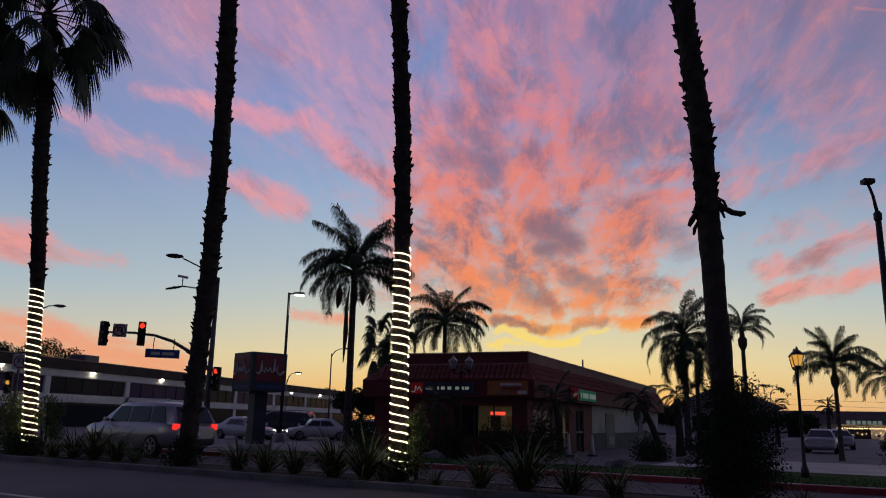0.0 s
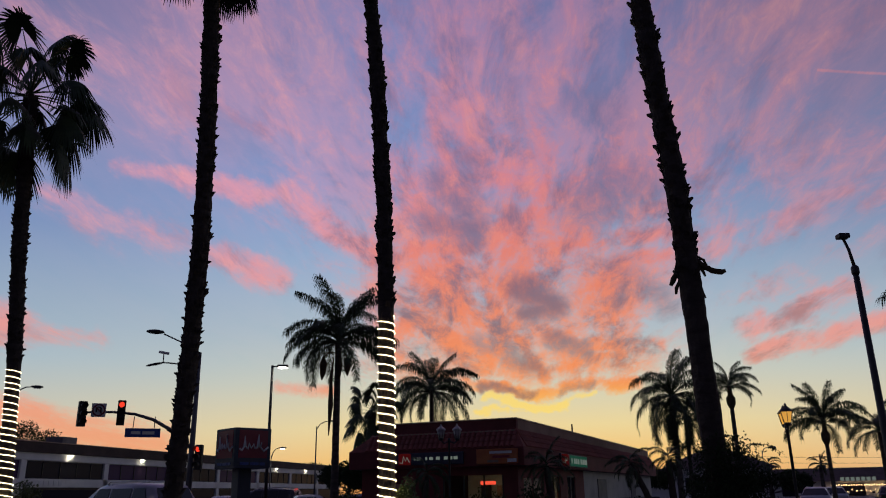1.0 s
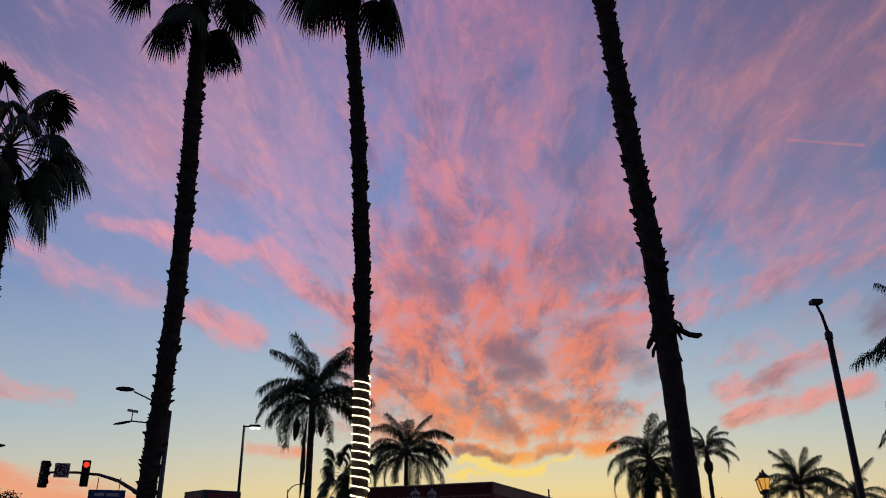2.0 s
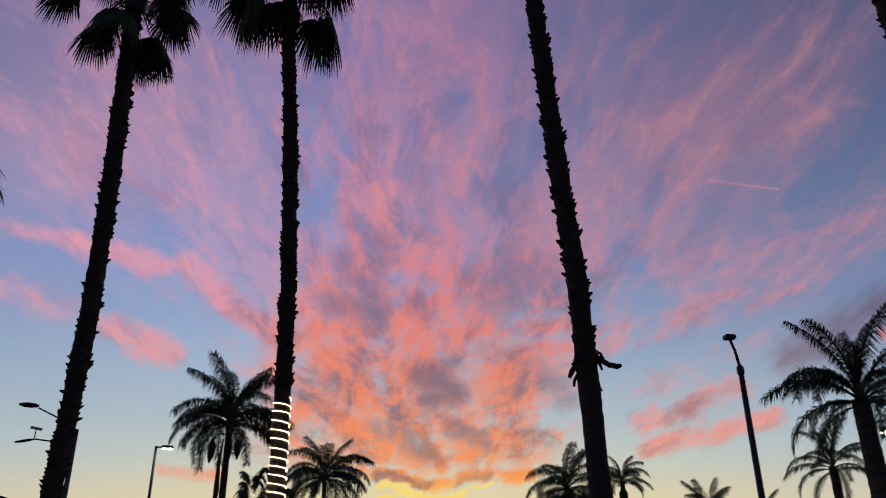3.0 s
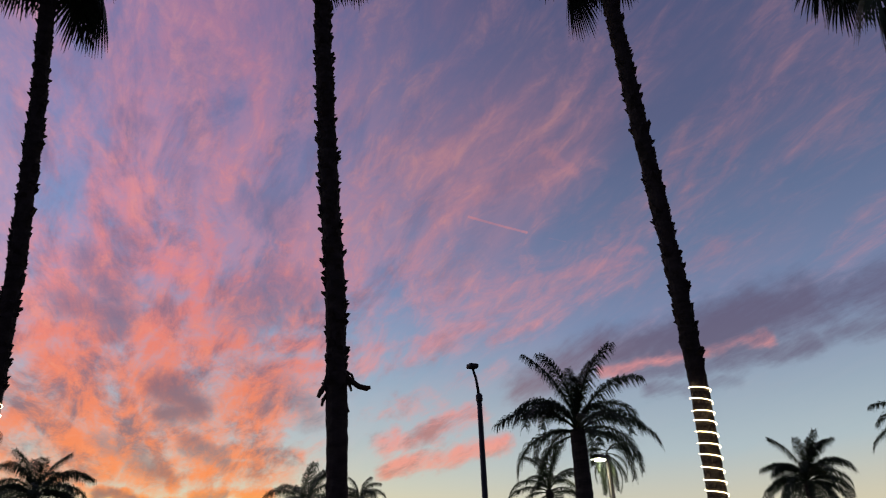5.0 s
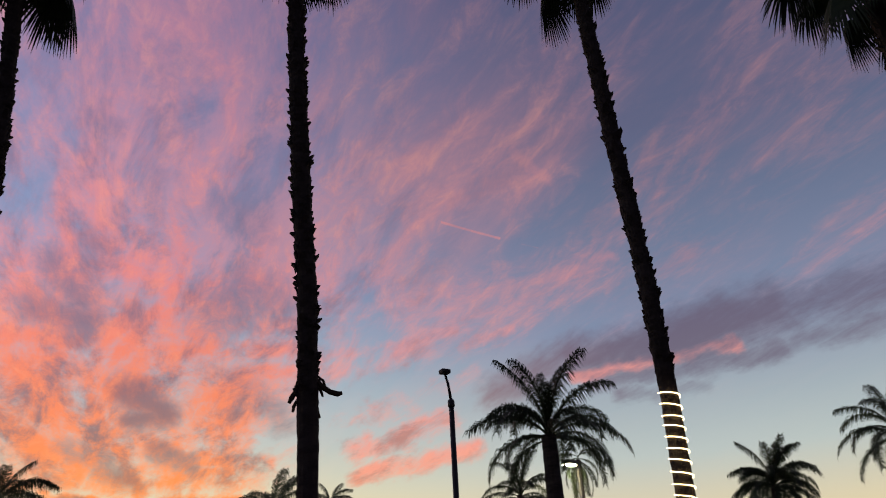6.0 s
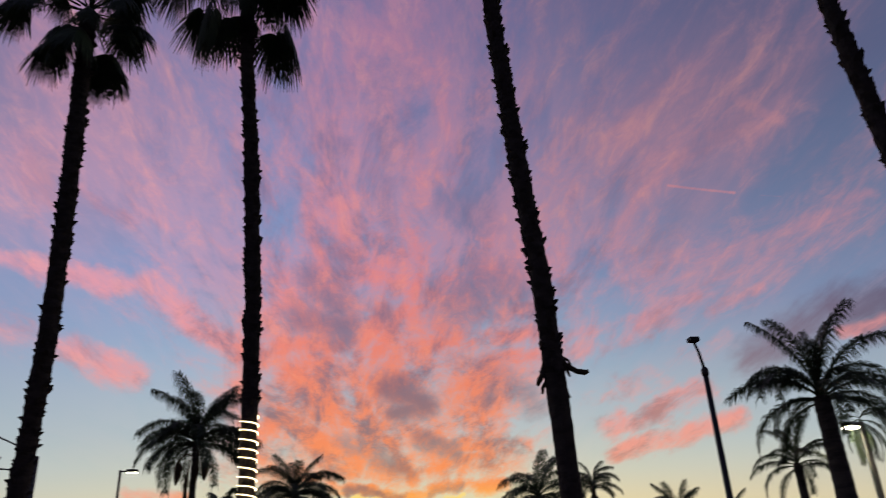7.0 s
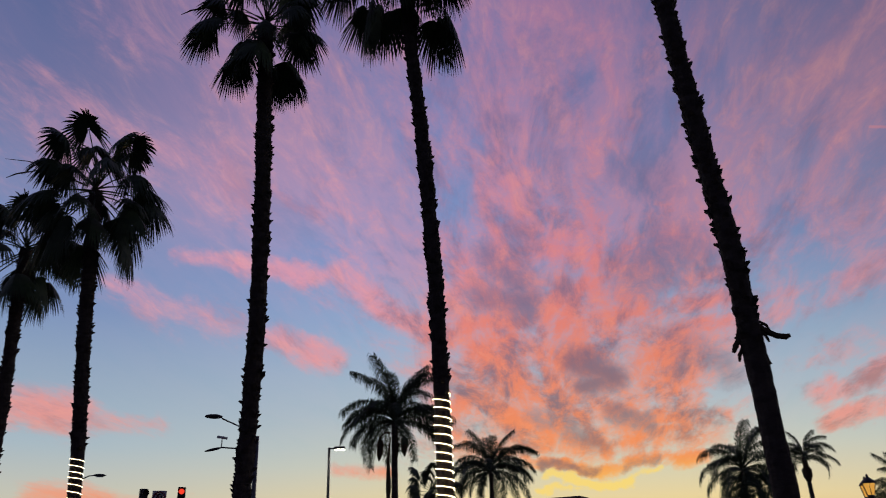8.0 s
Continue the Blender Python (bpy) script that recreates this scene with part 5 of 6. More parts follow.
def signal_head(parent, at, turn, red):
    """Three section traffic signal with visors; faces its own -y."""
    h = part("signal_head", box(bmesh.new(), -0.17, -0.12, -0.55, 0.17, 0.12, 0.55, 0.03), BOX_BLACK, parent)
    h.matrix_basis = pose(*at, 0, 0, turn)
    for k, z in enumerate((0.35, 0.0, -0.35)):
        bm = bmesh.new()
        bmesh.ops.create_circle(bm, cap_ends=True, segments=16, radius=0.12, matrix=Matrix.Translation((0, -0.13, z)) @ pose(0, 0, 0, 90, 0, 0))
        part("lens", bm, SIGNAL_RED if (k == 0 and red) else BOX_BLACK, h)
        bm = bmesh.new()
        ring = [[bm.verts.new((0.14 * math.cos(a), y, z + 0.14 * math.sin(a))) for a in [math.pi * (-0.15 + 1.3 * i / 10) for i in range(11)]] for y in (-0.12, -0.36)]
        for i in range(10):
            bm.faces.new((ring[0][i], ring[0][i + 1], ring[1][i + 1], ring[1][i]))
        part("visor", bm, BOX_BLACK, h)
    return h


def plate(name, parent, at, w, h, turn, material, label=""):
    p = part(name, box(bmesh.new(), -w / 2, -0.015, -h / 2, w / 2, 0.015, h / 2, 0.008), material, parent, label)
    p.matrix_basis = pose(*at, 0, 0, turn)
    return p


def u_turn_plate(parent, at, turn, size=0.75):
    """A white plate with a black returning arrow under a red ring and bar."""
    p = plate("no_u_turn_sign", parent, at, size, size, turn, SIGN_WHITE, "white sign with a struck out returning arrow")
    s = size * 0.32
    ring = [(s * 1.25 * math.cos(a), -0.02, s * 1.25 * math.sin(a)) for a in [2 * math.pi * i / 24 for i in range(25)]]
    part("ring", tube(bmesh.new(), ring, 0.03, 5, False), SIGN_RED, p)
    part("bar", tube(bmesh.new(), [(-s * 0.88, -0.024, s * 0.88), (s * 0.88, -0.024, -s * 0.88)], 0.025, 5), SIGN_RED, p)
    arrow = [(s * 0.5, -0.02, -s * 0.7), (s * 0.5, -0.02, s * 0.3), (s * 0.25, -0.02, s * 0.65), (-s * 0.25, -0.02, s * 0.65), (-s * 0.5, -0.02, s * 0.3), (-s * 0.5, -0.02, -s * 0.4)]
    part("arrow", tube(bmesh.new(), arrow, 0.032, 5), BOX_BLACK, p)
    return p


def signal_pole():
    base = Vector((-11.05, 36.4, 0))
    t = thing("traffic_signal", Matrix.Translation(base), "traffic signal pole with mast arm and red lights", "traffic signal")
    part("pole", tube(bmesh.new(), [(0, 0, 0), (0, 0, 3), (0, 0, 8.0)], [0.15, 0.13, 0.09], 12), GALV, t)
    part("base_plate", box(bmesh.new(), -0.3, -0.3, 0, 0.3, 0.3, 0.06, 0.02), GALV, t)
    d = Vector((-4.41, -1.68, 0))
    pts = [d * f + Vector((0, 0, z)) for f, z in ((0, 3.55), (0.1, 3.95), (0.22, 4.4), (0.38, 4.82), (0.55, 5.05), (0.75, 5.12), (1.03, 5.08))]
    part("mast_arm", tube(bmesh.new(), pts, [0.1, 0.095, 0.085, 0.075, 0.065, 0.055, 0.045], 8), GALV, t)
    face = 20
    signal_head(t, tuple(d * 1.0 + Vector((0, -0.16, 5.0))), face + 20, False)
    signal_head(t, tuple(d * 0.66 + Vector((0, -0.16, 5.08))), face, True)
    u_turn_plate(t, tuple(d * 0.86 + Vector((0, -0.14, 5.18))), face, 0.6)
    signal_head(t, (0.42, -0.25, 3.15), -8, True)
    # street name plate hung from the arm: unreadable words as bars
    p = plate("street_name_sign", t, tuple(d * 0.455 + Vector((0.0, -0.1, 4.22))), 1.5, 0.4, face, SIGN_BLUE, "blue street name plate")
    for x0, x1 in ((-0.5, -0.1), (-0.02, 0.5)):
        part("word_bar", box(bmesh.new(), x0, -0.022, -0.07, x1, -0.016, 0.07), SIGN_WHITE, p)
    for f in (0.36, 0.55):
        part("hanger", tube(bmesh.new(), [d * f + Vector((0, -0.05, 4.4)), d * f + Vector((0, 0, 4.95))], 0.02, 5), GALV, t)
    # two lamp arms and a camera
    for z, f, nm in ((7.95, 0.36, "upper"), (6.95, 0.34, "lower")):
        e = d * f
        part("lamp_arm", tube(bmesh.new(), [(0, 0, z), tuple(e * 0.4 + Vector((0, 0, z + 0.42))), tuple(e + Vector((0, 0, z + 0.85)))] if nm == "upper" else [(0, 0, z), tuple(e * 0.5 + Vector((0, 0, z + 0.45))), tuple(e + Vector((0, 0, z + 0.5)))], 0.035, 6), GALV, t)
        bm = bmesh.new()
        bmesh.ops.create_uvsphere(bm, u_segments=14, v_segments=8, radius=1.0, matrix=Matrix.Diagonal((0.42, 0.16, 0.11 if nm == "upper" else 0.06, 1)))
        hd = part("lamp_head", bm, DARK_STEEL, t)
        hd.matrix_basis = Matrix.Translation(e * 1.22 + Vector((0, 0, z + (0.93 if nm == "upper" else 0.4)))) @ pose(0, 0, 0, 0, 0 if nm == "upper" else -14, 21)
    e = d * 0.34
    part("camera_stalk", tube(bmesh.new(), [tuple(e + Vector((0, 0, 7.45))), tuple(e + Vector((0, 0, 7.85)))], 0.025, 5), GALV, t)
    cb = part("traffic_camera", box(bmesh.new(), -0.24, -0.06, -0.05, 0.24, 0.06, 0.06, 0.02), SIGN_WHITE, t)
    cb.matrix_basis = Matrix.Translation(e + Vector((0, 0, 7.9))) @ pose(0, 0, 0, 0, 8, 21)
    part("junction_box", box(bmesh.new(), -0.25, -0.14, 6.7, -0.08, 0.1, 7.0, 0.02), GALV, t)


signal_pole()


def side_signal():
    t = thing("side_signal", Matrix.Translation((-21.75, 39.4, 0)), "signal post with an amber light and turn sign", "traffic signal")
    part("pole", tube(bmesh.new(), [(0, 0, 0), (0, 0, 4.4)], [0.08, 0.06], 8), GALV, t)
    h = signal_head(t, (-0.35, -0.1, 2.9), 10, False)
    bm = bmesh.new()
    bmesh.ops.create_circle(bm, cap_ends=True, segments=14, radius=0.11, matrix=Matrix.Translation((0, -0.135, 0.0)) @ pose(0, 0, 0, 90, 0, 0))
    part("amber_lens", bm, AMBER, h)
    u_turn_plate(t, (0.12, -0.1, 3.95), 25, 0.75)


side_signal()


def lot_lamp(base, height, turn, label, lens):
    t = thing("lot_lamp", Matrix.Translation(base) @ pose(0, 0, 0, 0, 0, turn), label, "street lamp")
    part("pole", tube(bmesh.new(), [(0, 0, 0), (0, 0, height)], [0.1, 0.075], 8), DARK_STEEL, t)
    part("footing", lathe(bmesh.new(), [(0.3, 0), (0.3, 0.5), (0.26, 0.55)], 12), CONCRETE, t)
    part("arm", box(bmesh.new(), 0, -0.03, height - 0.1, 0.35, 0.03, height - 0.02, 0.01), DARK_STEEL, t)
    hd = part("lamp_head", box(bmesh.new(), 0.3, -0.2, height - 0.12, 0.95, 0.2, height + 0.04, 0.04), DARK_STEEL, t)
    part("lens", box(bmesh.new(), 0.36, -0.17, height - 0.17, 0.9, 0.17, height - 0.122, 0.015), lens, hd)


lot_lamp((-9.75, 47.0, 0), 9.05, 6, "tall dark lot lamp with its head lit", LAMP_WHITE)
lot_lamp((28.75, 74.7, 0), 6.3, 170, "thin dark lot lamp far across the lot", PALE_GLASS)
lot_lamp((20.25, 24.85, 0), 6.5, 200, "dark lot lamp shining among palm fronds", LAMP_BRIGHT)


def lantern(bm_parent, at, lit):
    """A four sided street lantern with a cap and finial."""
    b = part("lantern", lathe(bmesh.new(), [(0.05, 0), (0.09, 0.04), (0.1, 0.1)], 8), DARK_STEEL, bm_parent)
    b.matrix_basis = pose(*at)
    g = bmesh.new()
    lathe(g, [(0.1, 0.1), (0.165, 0.4)], 6)
    part("lantern_glass", g, AMBER if lit else PALE_GLASS, b)
    c = bmesh.new()
    lathe(c, [(0.2, 0.4), (0.19, 0.43), (0.09, 0.53), (0.035, 0.57), (0.04, 0.6), (0.012, 0.65)], 6)
    part("lantern_cap", c, PALE_GLASS if not lit else DARK_STEEL, b)
    for i in range(6):
        a = i * math.pi / 3
        part("lantern_rib", tube(bmesh.new(), [(0.105 * math.cos(a), 0.105 * math.sin(a), 0.1), (0.17 * math.cos(a), 0.17 * math.sin(a), 0.4)], 0.01, 4), DARK_STEEL, b)


def lantern_post(base, height, turn, lit, label):
    t = thing("lantern_post", Matrix.Translation(base) @ pose(0, 0, 0, 0, 0, turn), label, "street lamp", "twin lantern posts")
    part("post", lathe(bmesh.new(), [(0.11, 0), (0.11, 0.2), (0.06, 0.35), (0.046, 0.8), (0.04, height - 0.75), (0.062, height - 0.72), (0.062, height - 0.66), (0.035, height - 0.6)], 12), DARK_STEEL, t)
    part("cross_arm", tube(bmesh.new(), [(-0.32, 0, height - 0.68), (-0.2, 0, height - 0.8), (0, 0, height - 0.72), (0.2, 0, height - 0.8), (0.32, 0, height - 0.68)], 0.028, 6), DARK_STEEL, t)
    lantern(t, (-0.32, 0, height - 0.7), lit)
    lantern(t, (0.32, 0, height - 0.7), lit)


lantern_post((10.27, 22.46, 0.1), 3.72, 72, True, "black lantern post with amber lit glass")
lantern_post((0.68, 30.99, 0.0), 4.1, 0, False, "dark twin lantern post with unlit pale glass")


def tall_lamp():
    t = thing("tall_street_lamp", Matrix.Translation((11.09, 19.0, 0.1)), "tall dark street lamp with a small box head", "street lamp")
    part("pole", tube(bmesh.new(), [(0, 0, 0), (0, 0, 2), (0, 0, 6.65)], [0.11, 0.095, 0.075], 12), DARK_STEEL, t)
    part("collar", lathe(bmesh.new(), [(0.085, 6.62), (0.1, 6.66), (0.1, 6.8), (0.06, 6.86)], 12), DARK_STEEL, t)
    part("neck", tube(bmesh.new(), [(0, 0, 6.8), (-0.06, 0.02, 7.3), (-0.14, 0.05, 7.62)], [0.045, 0.04, 0.035], 8), DARK_STEEL, t)
    part("lamp_head", box(bmesh.new(), -0.3, -0.1, 7.6, 0.0, 0.16, 7.74, 0.04), BOX_BLACK, t)


tall_lamp()


# ---- the pylon sign ----
def pylon():
    m = Matrix.Translation((-8.62, 36.1, 0)) @ pose(0, 0, 0, 0, 0, 42)
    t = thing("pylon_sign", m, "square navy pylon sign with red panels on a dark post", "sign")
    part("post", box(bmesh.new(), -0.32, -0.32, 0, 0.32, 0.32, 2.85, 0.03), NAVY, t)
    part("footing", box(bmesh.new(), -0.6, -0.6, 0, 0.6, 0.6, 0.25, 0.04), CONCRETE, t)
    h = 0.9
    part("cabinet", box(bmesh.new(), -h, -h, 2.6, h, h, 4.36, 0.03), NAVY, t)
    for turn in (0, -90):
        bm = bmesh.new()
        box(bm, -0.72, -h - 0.02, 3.05, 0.72, -h - 0.004, 4.26, 0.005)
        p = part("sign_panel", bm, SIGN_RED, t, "red sign panel")
        p.matrix_basis = pose(0, 0, 0, 0, 0, turn)
        # a white flowing stroke in place of the trade name
        y = -h - 0.03
        s = [(-0.62, y, 3.52), (-0.5, y, 3.45), (-0.42, y, 3.6), (-0.4, y, 3.98), (-0.36, y, 3.6), (-0.24, y, 3.52), (-0.2, y, 3.72), (-0.1, y, 3.55), (0.0, y, 3.7), (0.06, y, 3.54), (0.16, y, 3.56), (0.22, y, 4.05), (0.24, y, 3.6), (0.36, y, 3.76), (0.3, y, 3.6), (0.46, y, 3.44), (0.66, y, 3.6)]
        part("stroke", tube(bmesh.new(), [(x * 1.12, yy, 3.65 + (z - 3.7) * 1.15) for x, yy, z in s], 0.045, 6), SIGN_WHITE, p)
        for x0, x1 in ((-0.62, -0.2), (-0.12, 0.3), (0.36, 0.62)):
            part("word_bar", box(bmesh.new(), x0, y, 2.74, x1, y + 0.02, 2.86), SIGN_BLUE, p)


pylon()


# ---- plants ----
def blade_mesh(seed):
    rng = random.Random(seed)
    bm = bmesh.new()
    ln, bend, w = 1.0, rng.uniform(0.25, 1.1), 0.017
    prev = None
    for i in range(6):
        f = i / 5
        x = ln * bend * f ** 2 * 0.7
        z = ln * (f - 0.42 * bend * f ** 3)
        ww = w * (1 - 0.85 * f ** 2)
        r = [bm.verts.new((x, -ww, z)), bm.verts.new((x - 0.006, 0, z - 0.008)), bm.verts.new((x, ww, z))]
        if prev:
            for j in (0, 1):
                bm.faces.new((prev[j], prev[j + 1], r[j + 1], r[j]))
        prev = r
    return mesh_of("glow_toned_leaf", bm, FLAX_GLOW)


BLADES = [blade_mesh(i) for i in range(5)]


def flax(s, n, height, count, seed, spread=40):
    """A clump of strap leaves."""
    rng = random.Random(seed)
    t = thing("flax_clump", Matrix.Translation(st(s, n, 0.12)), "clump of dark green strap leaves in the median", "plant", "strap leaf clumps of the median")
    for i in range(count):
        a = i * 137.5 + rng.uniform(-20, 20)
        k = height * rng.uniform(0.7, 1.15)
        tilt = spread * math.sqrt((i + 0.5) / count) + rng.uniform(-8, 8)
        r = rng.uniform(0.0, 0.12)
        m = pose(0, 0, 0, 0, 0, a) @ pose(r, 0, 0, 0, tilt, rng.uniform(-40, 40)) @ Matrix.Diagonal((k, k * rng.uniform(0.8, 1.4), k, 1))
        frond(BLADES[rng.randrange(5)], t, m, "leaf")


for s, n, h, c in ((-22.7, 14.6, 0.8, 34), (-21.8, 14.7, 1.05, 48), (-20.86, 14.7, 1.15, 52), (-19.8, 14.7, 1.05, 46), (-18.9, 14.6, 0.6, 24), (-14.84, 14.6, 0.95, 46), (-13.87, 14.6, 0.95, 46),
                   (-12.94, 14.6, 0.9, 44), (-11.65, 14.5, 1.15, 54), (-10.75, 14.5, 1.2, 60), (-8.76, 14.3, 0.5, 22), (-7.84, 14.6, 0.85, 38), (-6.76, 14.5, 1.2, 64),
                   (-5.8, 14.5, 0.8, 40), (-4.94, 14.6, 0.75, 40), (-1.7, 14.6, 0.5, 26), (0.6, 14.6, 0.8, 40), (3.0, 14.6, 0.9, 44), (5.4, 14.6, 0.8, 40)):
    flax(s, n, h * 1.15, int(c * 2.3), int(s * 10) + 900, 40)


def foliage(blobs, count, leaf, seed, material, name="foliage", droop=0.3):
    """Many small leaves through a set of ellipsoid clumps: (centre, radii) pairs."""
    rng = np.random.default_rng(seed)
    vol = np.array([b[1][0] * b[1][1] * b[1][2] for b in blobs]) ** 0.67
    pick = rng.choice(len(blobs), count, p=vol / vol.sum())
    c = np.array([b[0] for b in blobs])[pick]
    r = np.array([b[1] for b in blobs])[pick]
    d = rng.normal(size=(count, 3))
    d /= np.linalg.norm(d, axis=1, keepdims=True)
    p = c + d * r * (rng.random((count, 1)) ** 0.33) * rng.uniform(0.82, 1.12, (count, 1))
    a = rng.normal(size=(count, 3))
    a[:, 2] -= droop
    a /= np.linalg.norm(a, axis=1, keepdims=True)
    b = np.cross(a, rng.normal(size=(count, 3)))
    b /= np.linalg.norm(b, axis=1, keepdims=True) + 1e-9
    ln = leaf * rng.uniform(0.6, 1.3, (count, 1))
    v = np.stack([p, p + a * ln * 0.5 + b * ln * 0.28, p + a * ln, p + a * ln * 0.5 - b * ln * 0.28], 1).reshape(-1, 3)
    mesh = bpy.data.meshes.new(name)
    mesh.from_pydata(v.tolist(), [], np.arange(count * 4).reshape(-1, 4).tolist())
    mesh.materials.append(material)
    return mesh


def shrub(base, blobs, count, leaf, seed, label, material=None, name="shrub", category="shrub"):
    t = thing(name, Matrix.Translation(base), label, category)
    bm = bmesh.new()
    rng = random.Random(seed)
    for i in range(6):
        b = rng.choice(blobs)[0]
        tube(bm, [(0, 0, -0.02), (b[0] * 0.5 + rng.uniform(-0.05, 0.05), b[1] * 0.5, b[2] * 0.5), (b[0], b[1], b[2])], [0.03, 0.02, 0.01], 5)
    part("woody_base", bm, BARK, t)
    frond(foliage(blobs, count, leaf, seed, material or SHRUB), t, Matrix.Identity(4), "foliage")
    return t


def lean_blobs(w, h, n, seed):
    """Clumps that fill an upright shrub of that width and height."""
    rng = random.Random(seed)
    out = []
    for i in range(n):
        z = h * (0.1 + 0.8 * (i + 0.5) / n)
        k = math.sin(math.pi * min(1, 0.18 + 0.8 * z / h)) ** 0.6
        a, r = rng.uniform(0, 6.28), w * 0.5 * k * rng.uniform(0.2, 0.75)
        s = rng.uniform(0.22, 0.38) * w
        out.append(((r * math.cos(a), r * math.sin(a), z), (s, s, s * rng.uniform(0.8, 1.3))))
    return out


shrub(T4[0], lean_blobs(1.35, 2.15, 16, 3) + lean_blobs(1.7, 1.2, 10, 4), 32000, 0.05, 5, "tall dark bush round the foot of a palm")
shrub(T3[0] + Vector((0.0, -0.3, 0)), lean_blobs(0.95, 0.55, 8, 7), 2600, 0.06, 8, "low dark mound at the foot of a lit palm")
# vine and bushes by the ropes: part of their glow is this lighter leaf colour
shrub(T3[0] + Vector((0.42, 0.1, 0)), lean_blobs(0.6, 1.75, 14, 9), 2600, 0.06, 10, "leafy vine, its green brightened for the rope light's glow", FLAX_GLOW)
shrub(T1[0] + Vector((0.55, -0.1, 0)), lean_blobs(0.9, 1.9, 12, 11), 3000, 0.08, 12, "leafy bush, its green brightened for glow, beside a lit palm", FLAX_GLOW)
shrub(T1[0] + Vector((-0.7, 0.2, 0)), lean_blobs(1.4, 2.0, 12, 13), 4500, 0.08, 14, "leafy bush, its green brightened for glow, beside a lit palm", FLAX_GLOW)
shrub(T1[0] + Vector((0.0, -0.5, 0)), lean_blobs(1.5, 0.5, 8, 15), 3000, 0.07, 16, "low dark mound under a lit palm")
shrub(T2[0] + Vector((0.0, -0.2, 0)), lean_blobs(1.0, 0.75, 8, 17), 2800, 0.06, 18, "low dark bush round the foot of a palm")
shrub(T5[0], lean_blobs(1.2, 1.0, 8, 19), 2600, 0.07, 20, "low dark bush round the foot of a lit palm")
for x, y, w, h, k in ((-1.2, 31.5, 1.8, 1.3, 21), (0.4, 30.2, 1.6, 1.0, 22), (2.3, 30.8, 2.0, 1.2, 23), (4.1, 31.2, 1.7, 1.5, 24), (-3.4, 33.6, 1.8, 1.5, 25), (12.4, 36.5, 2.0, 0.8, 26), (8.7, 33.3, 1.8, 0.5, 27)):
    shrub((x, y, 0), lean_blobs(w, h, 9, k), 2600, 0.11, k, "dark bush on the restaurant's planted strip")
for x, y, w, h, k in ((19.4, 32.8, 2.6, 1.1, 31), (21.2, 31.8, 2.6, 1.1, 32), (23.2, 30.9, 2.6, 1.2, 33), (12.9, 34.6, 2.4, 1.6, 34), (13.9, 38.5, 2.4, 1.8, 35)):
    shrub((x, y, 0), lean_blobs(w, h, 10, k), 2600, 0.13, k, "dark clipped hedge beside the driveway", name="hedge_bush", category="hedge")


def tree(base, height, spread, seed, label, leaves=9000, leaf=0.28):
    """A broad tree: tapered trunk, limbs, and a crown of leaf clumps with gaps."""
    rng = random.Random(seed)
    t = thing("tree", Matrix.Translation(base), label, "tree")
    bm = bmesh.new()
    tube(bm, [(0, 0, 0), (0.1, 0.05, height * 0.3), (0.0, 0.1, height * 0.55)], [height * 0.035, height * 0.025, height * 0.014], 8)
    blobs = []
    for i in range(13):
        a, f = rng.uniform(0, 6.28), rng.random()
        r = spread * (0.25 + 0.65 * rng.random())
        c = (r * math.cos(a), r * math.sin(a), height * (0.5 + 0.42 * f * (1 - 0.4 * r / spread)))
        s = spread * rng.uniform(0.2, 0.36)
        blobs.append((c, (s, s, s * 0.7)))
        tube(bm, [(0, 0.05, height * 0.35), (c[0] * 0.5, c[1] * 0.5, c[2] * 0.75), c], [height * 0.012, height * 0.008, height * 0.003], 5)
    part("trunk", bm, BARK, t)
    frond(foliage(blobs, leaves, leaf, seed, SHRUB), t, Matrix.Identity(4), "crown")


tree((-56, 104, 0), 12.5, 7.0, 1, "dark rounded tree behind the office roof")
tree((-64, 108, 0), 12.0, 7.0, 2, "dark rounded tree behind the office roof")
tree((-27.5, 200, 0), 10.0, 6.0, 3, "dark tree beyond the end of the office", 6000)
tree((-10.0, 96, 0), 5.6, 4.5, 4, "dark tree standing behind the parked cars", 6000)
tree((-5.2, 62, 0), 4.6, 2.4, 5, "dark small tree at the restaurant's end", 5000, 0.2)
tree((-7.0, 66, 0), 4.2, 2.4, 15, "dark small tree at the restaurant's end", 5000, 0.2)
tree((26, 100, 0), 4.6, 4.0, 6, "low dark tree on the skyline", 5000)
tree((31, 104, 0), 4.0, 4.0, 7, "low dark tree on the skyline", 5000)
tree((44, 96, 0), 3.6, 2.6, 8, "low dark tree by the shop row", 4000)
tree((21.5, 58, 0), 3.4, 2.4, 9, "dark low tree in front of the hipped roof", 4000, 0.18)
tree((26.5, 62, 0), 3.0, 2.2, 10, "dark low tree in front of the hipped roof", 4000, 0.18)

# small palms by the restaurant, a shaggy fan palm, far date palms
feather_palm((4.95, 33.0, 0), 2.5, 21, "stout small palm before the restaurant corner", 22, 0.42, 0.17, (-0.2, 0.0), lift_range=(70, -30), bark=BARK)
feather_palm((10.6, 38.3, 0), 2.7, 22, "small leaning palm before the pale wall", 22, 0.42, 0.17, (-1.0, 0.1), lift_range=(60, -30), bark=BARK)
feather_palm((11.6, 38.4, 0), 2.9, 23, "small palm with a thick dark trunk", 22, 0.42, 0.2, (-0.1, 0.0), lift_range=(60, -30), bark=BARK)
feather_palm((-0.3, 31.0, 0), 2.2, 24, "small palm before the restaurant front", 16, 0.36, 0.12, (0.1, 0.0), lift_range=(60, -30), bark=BARK)
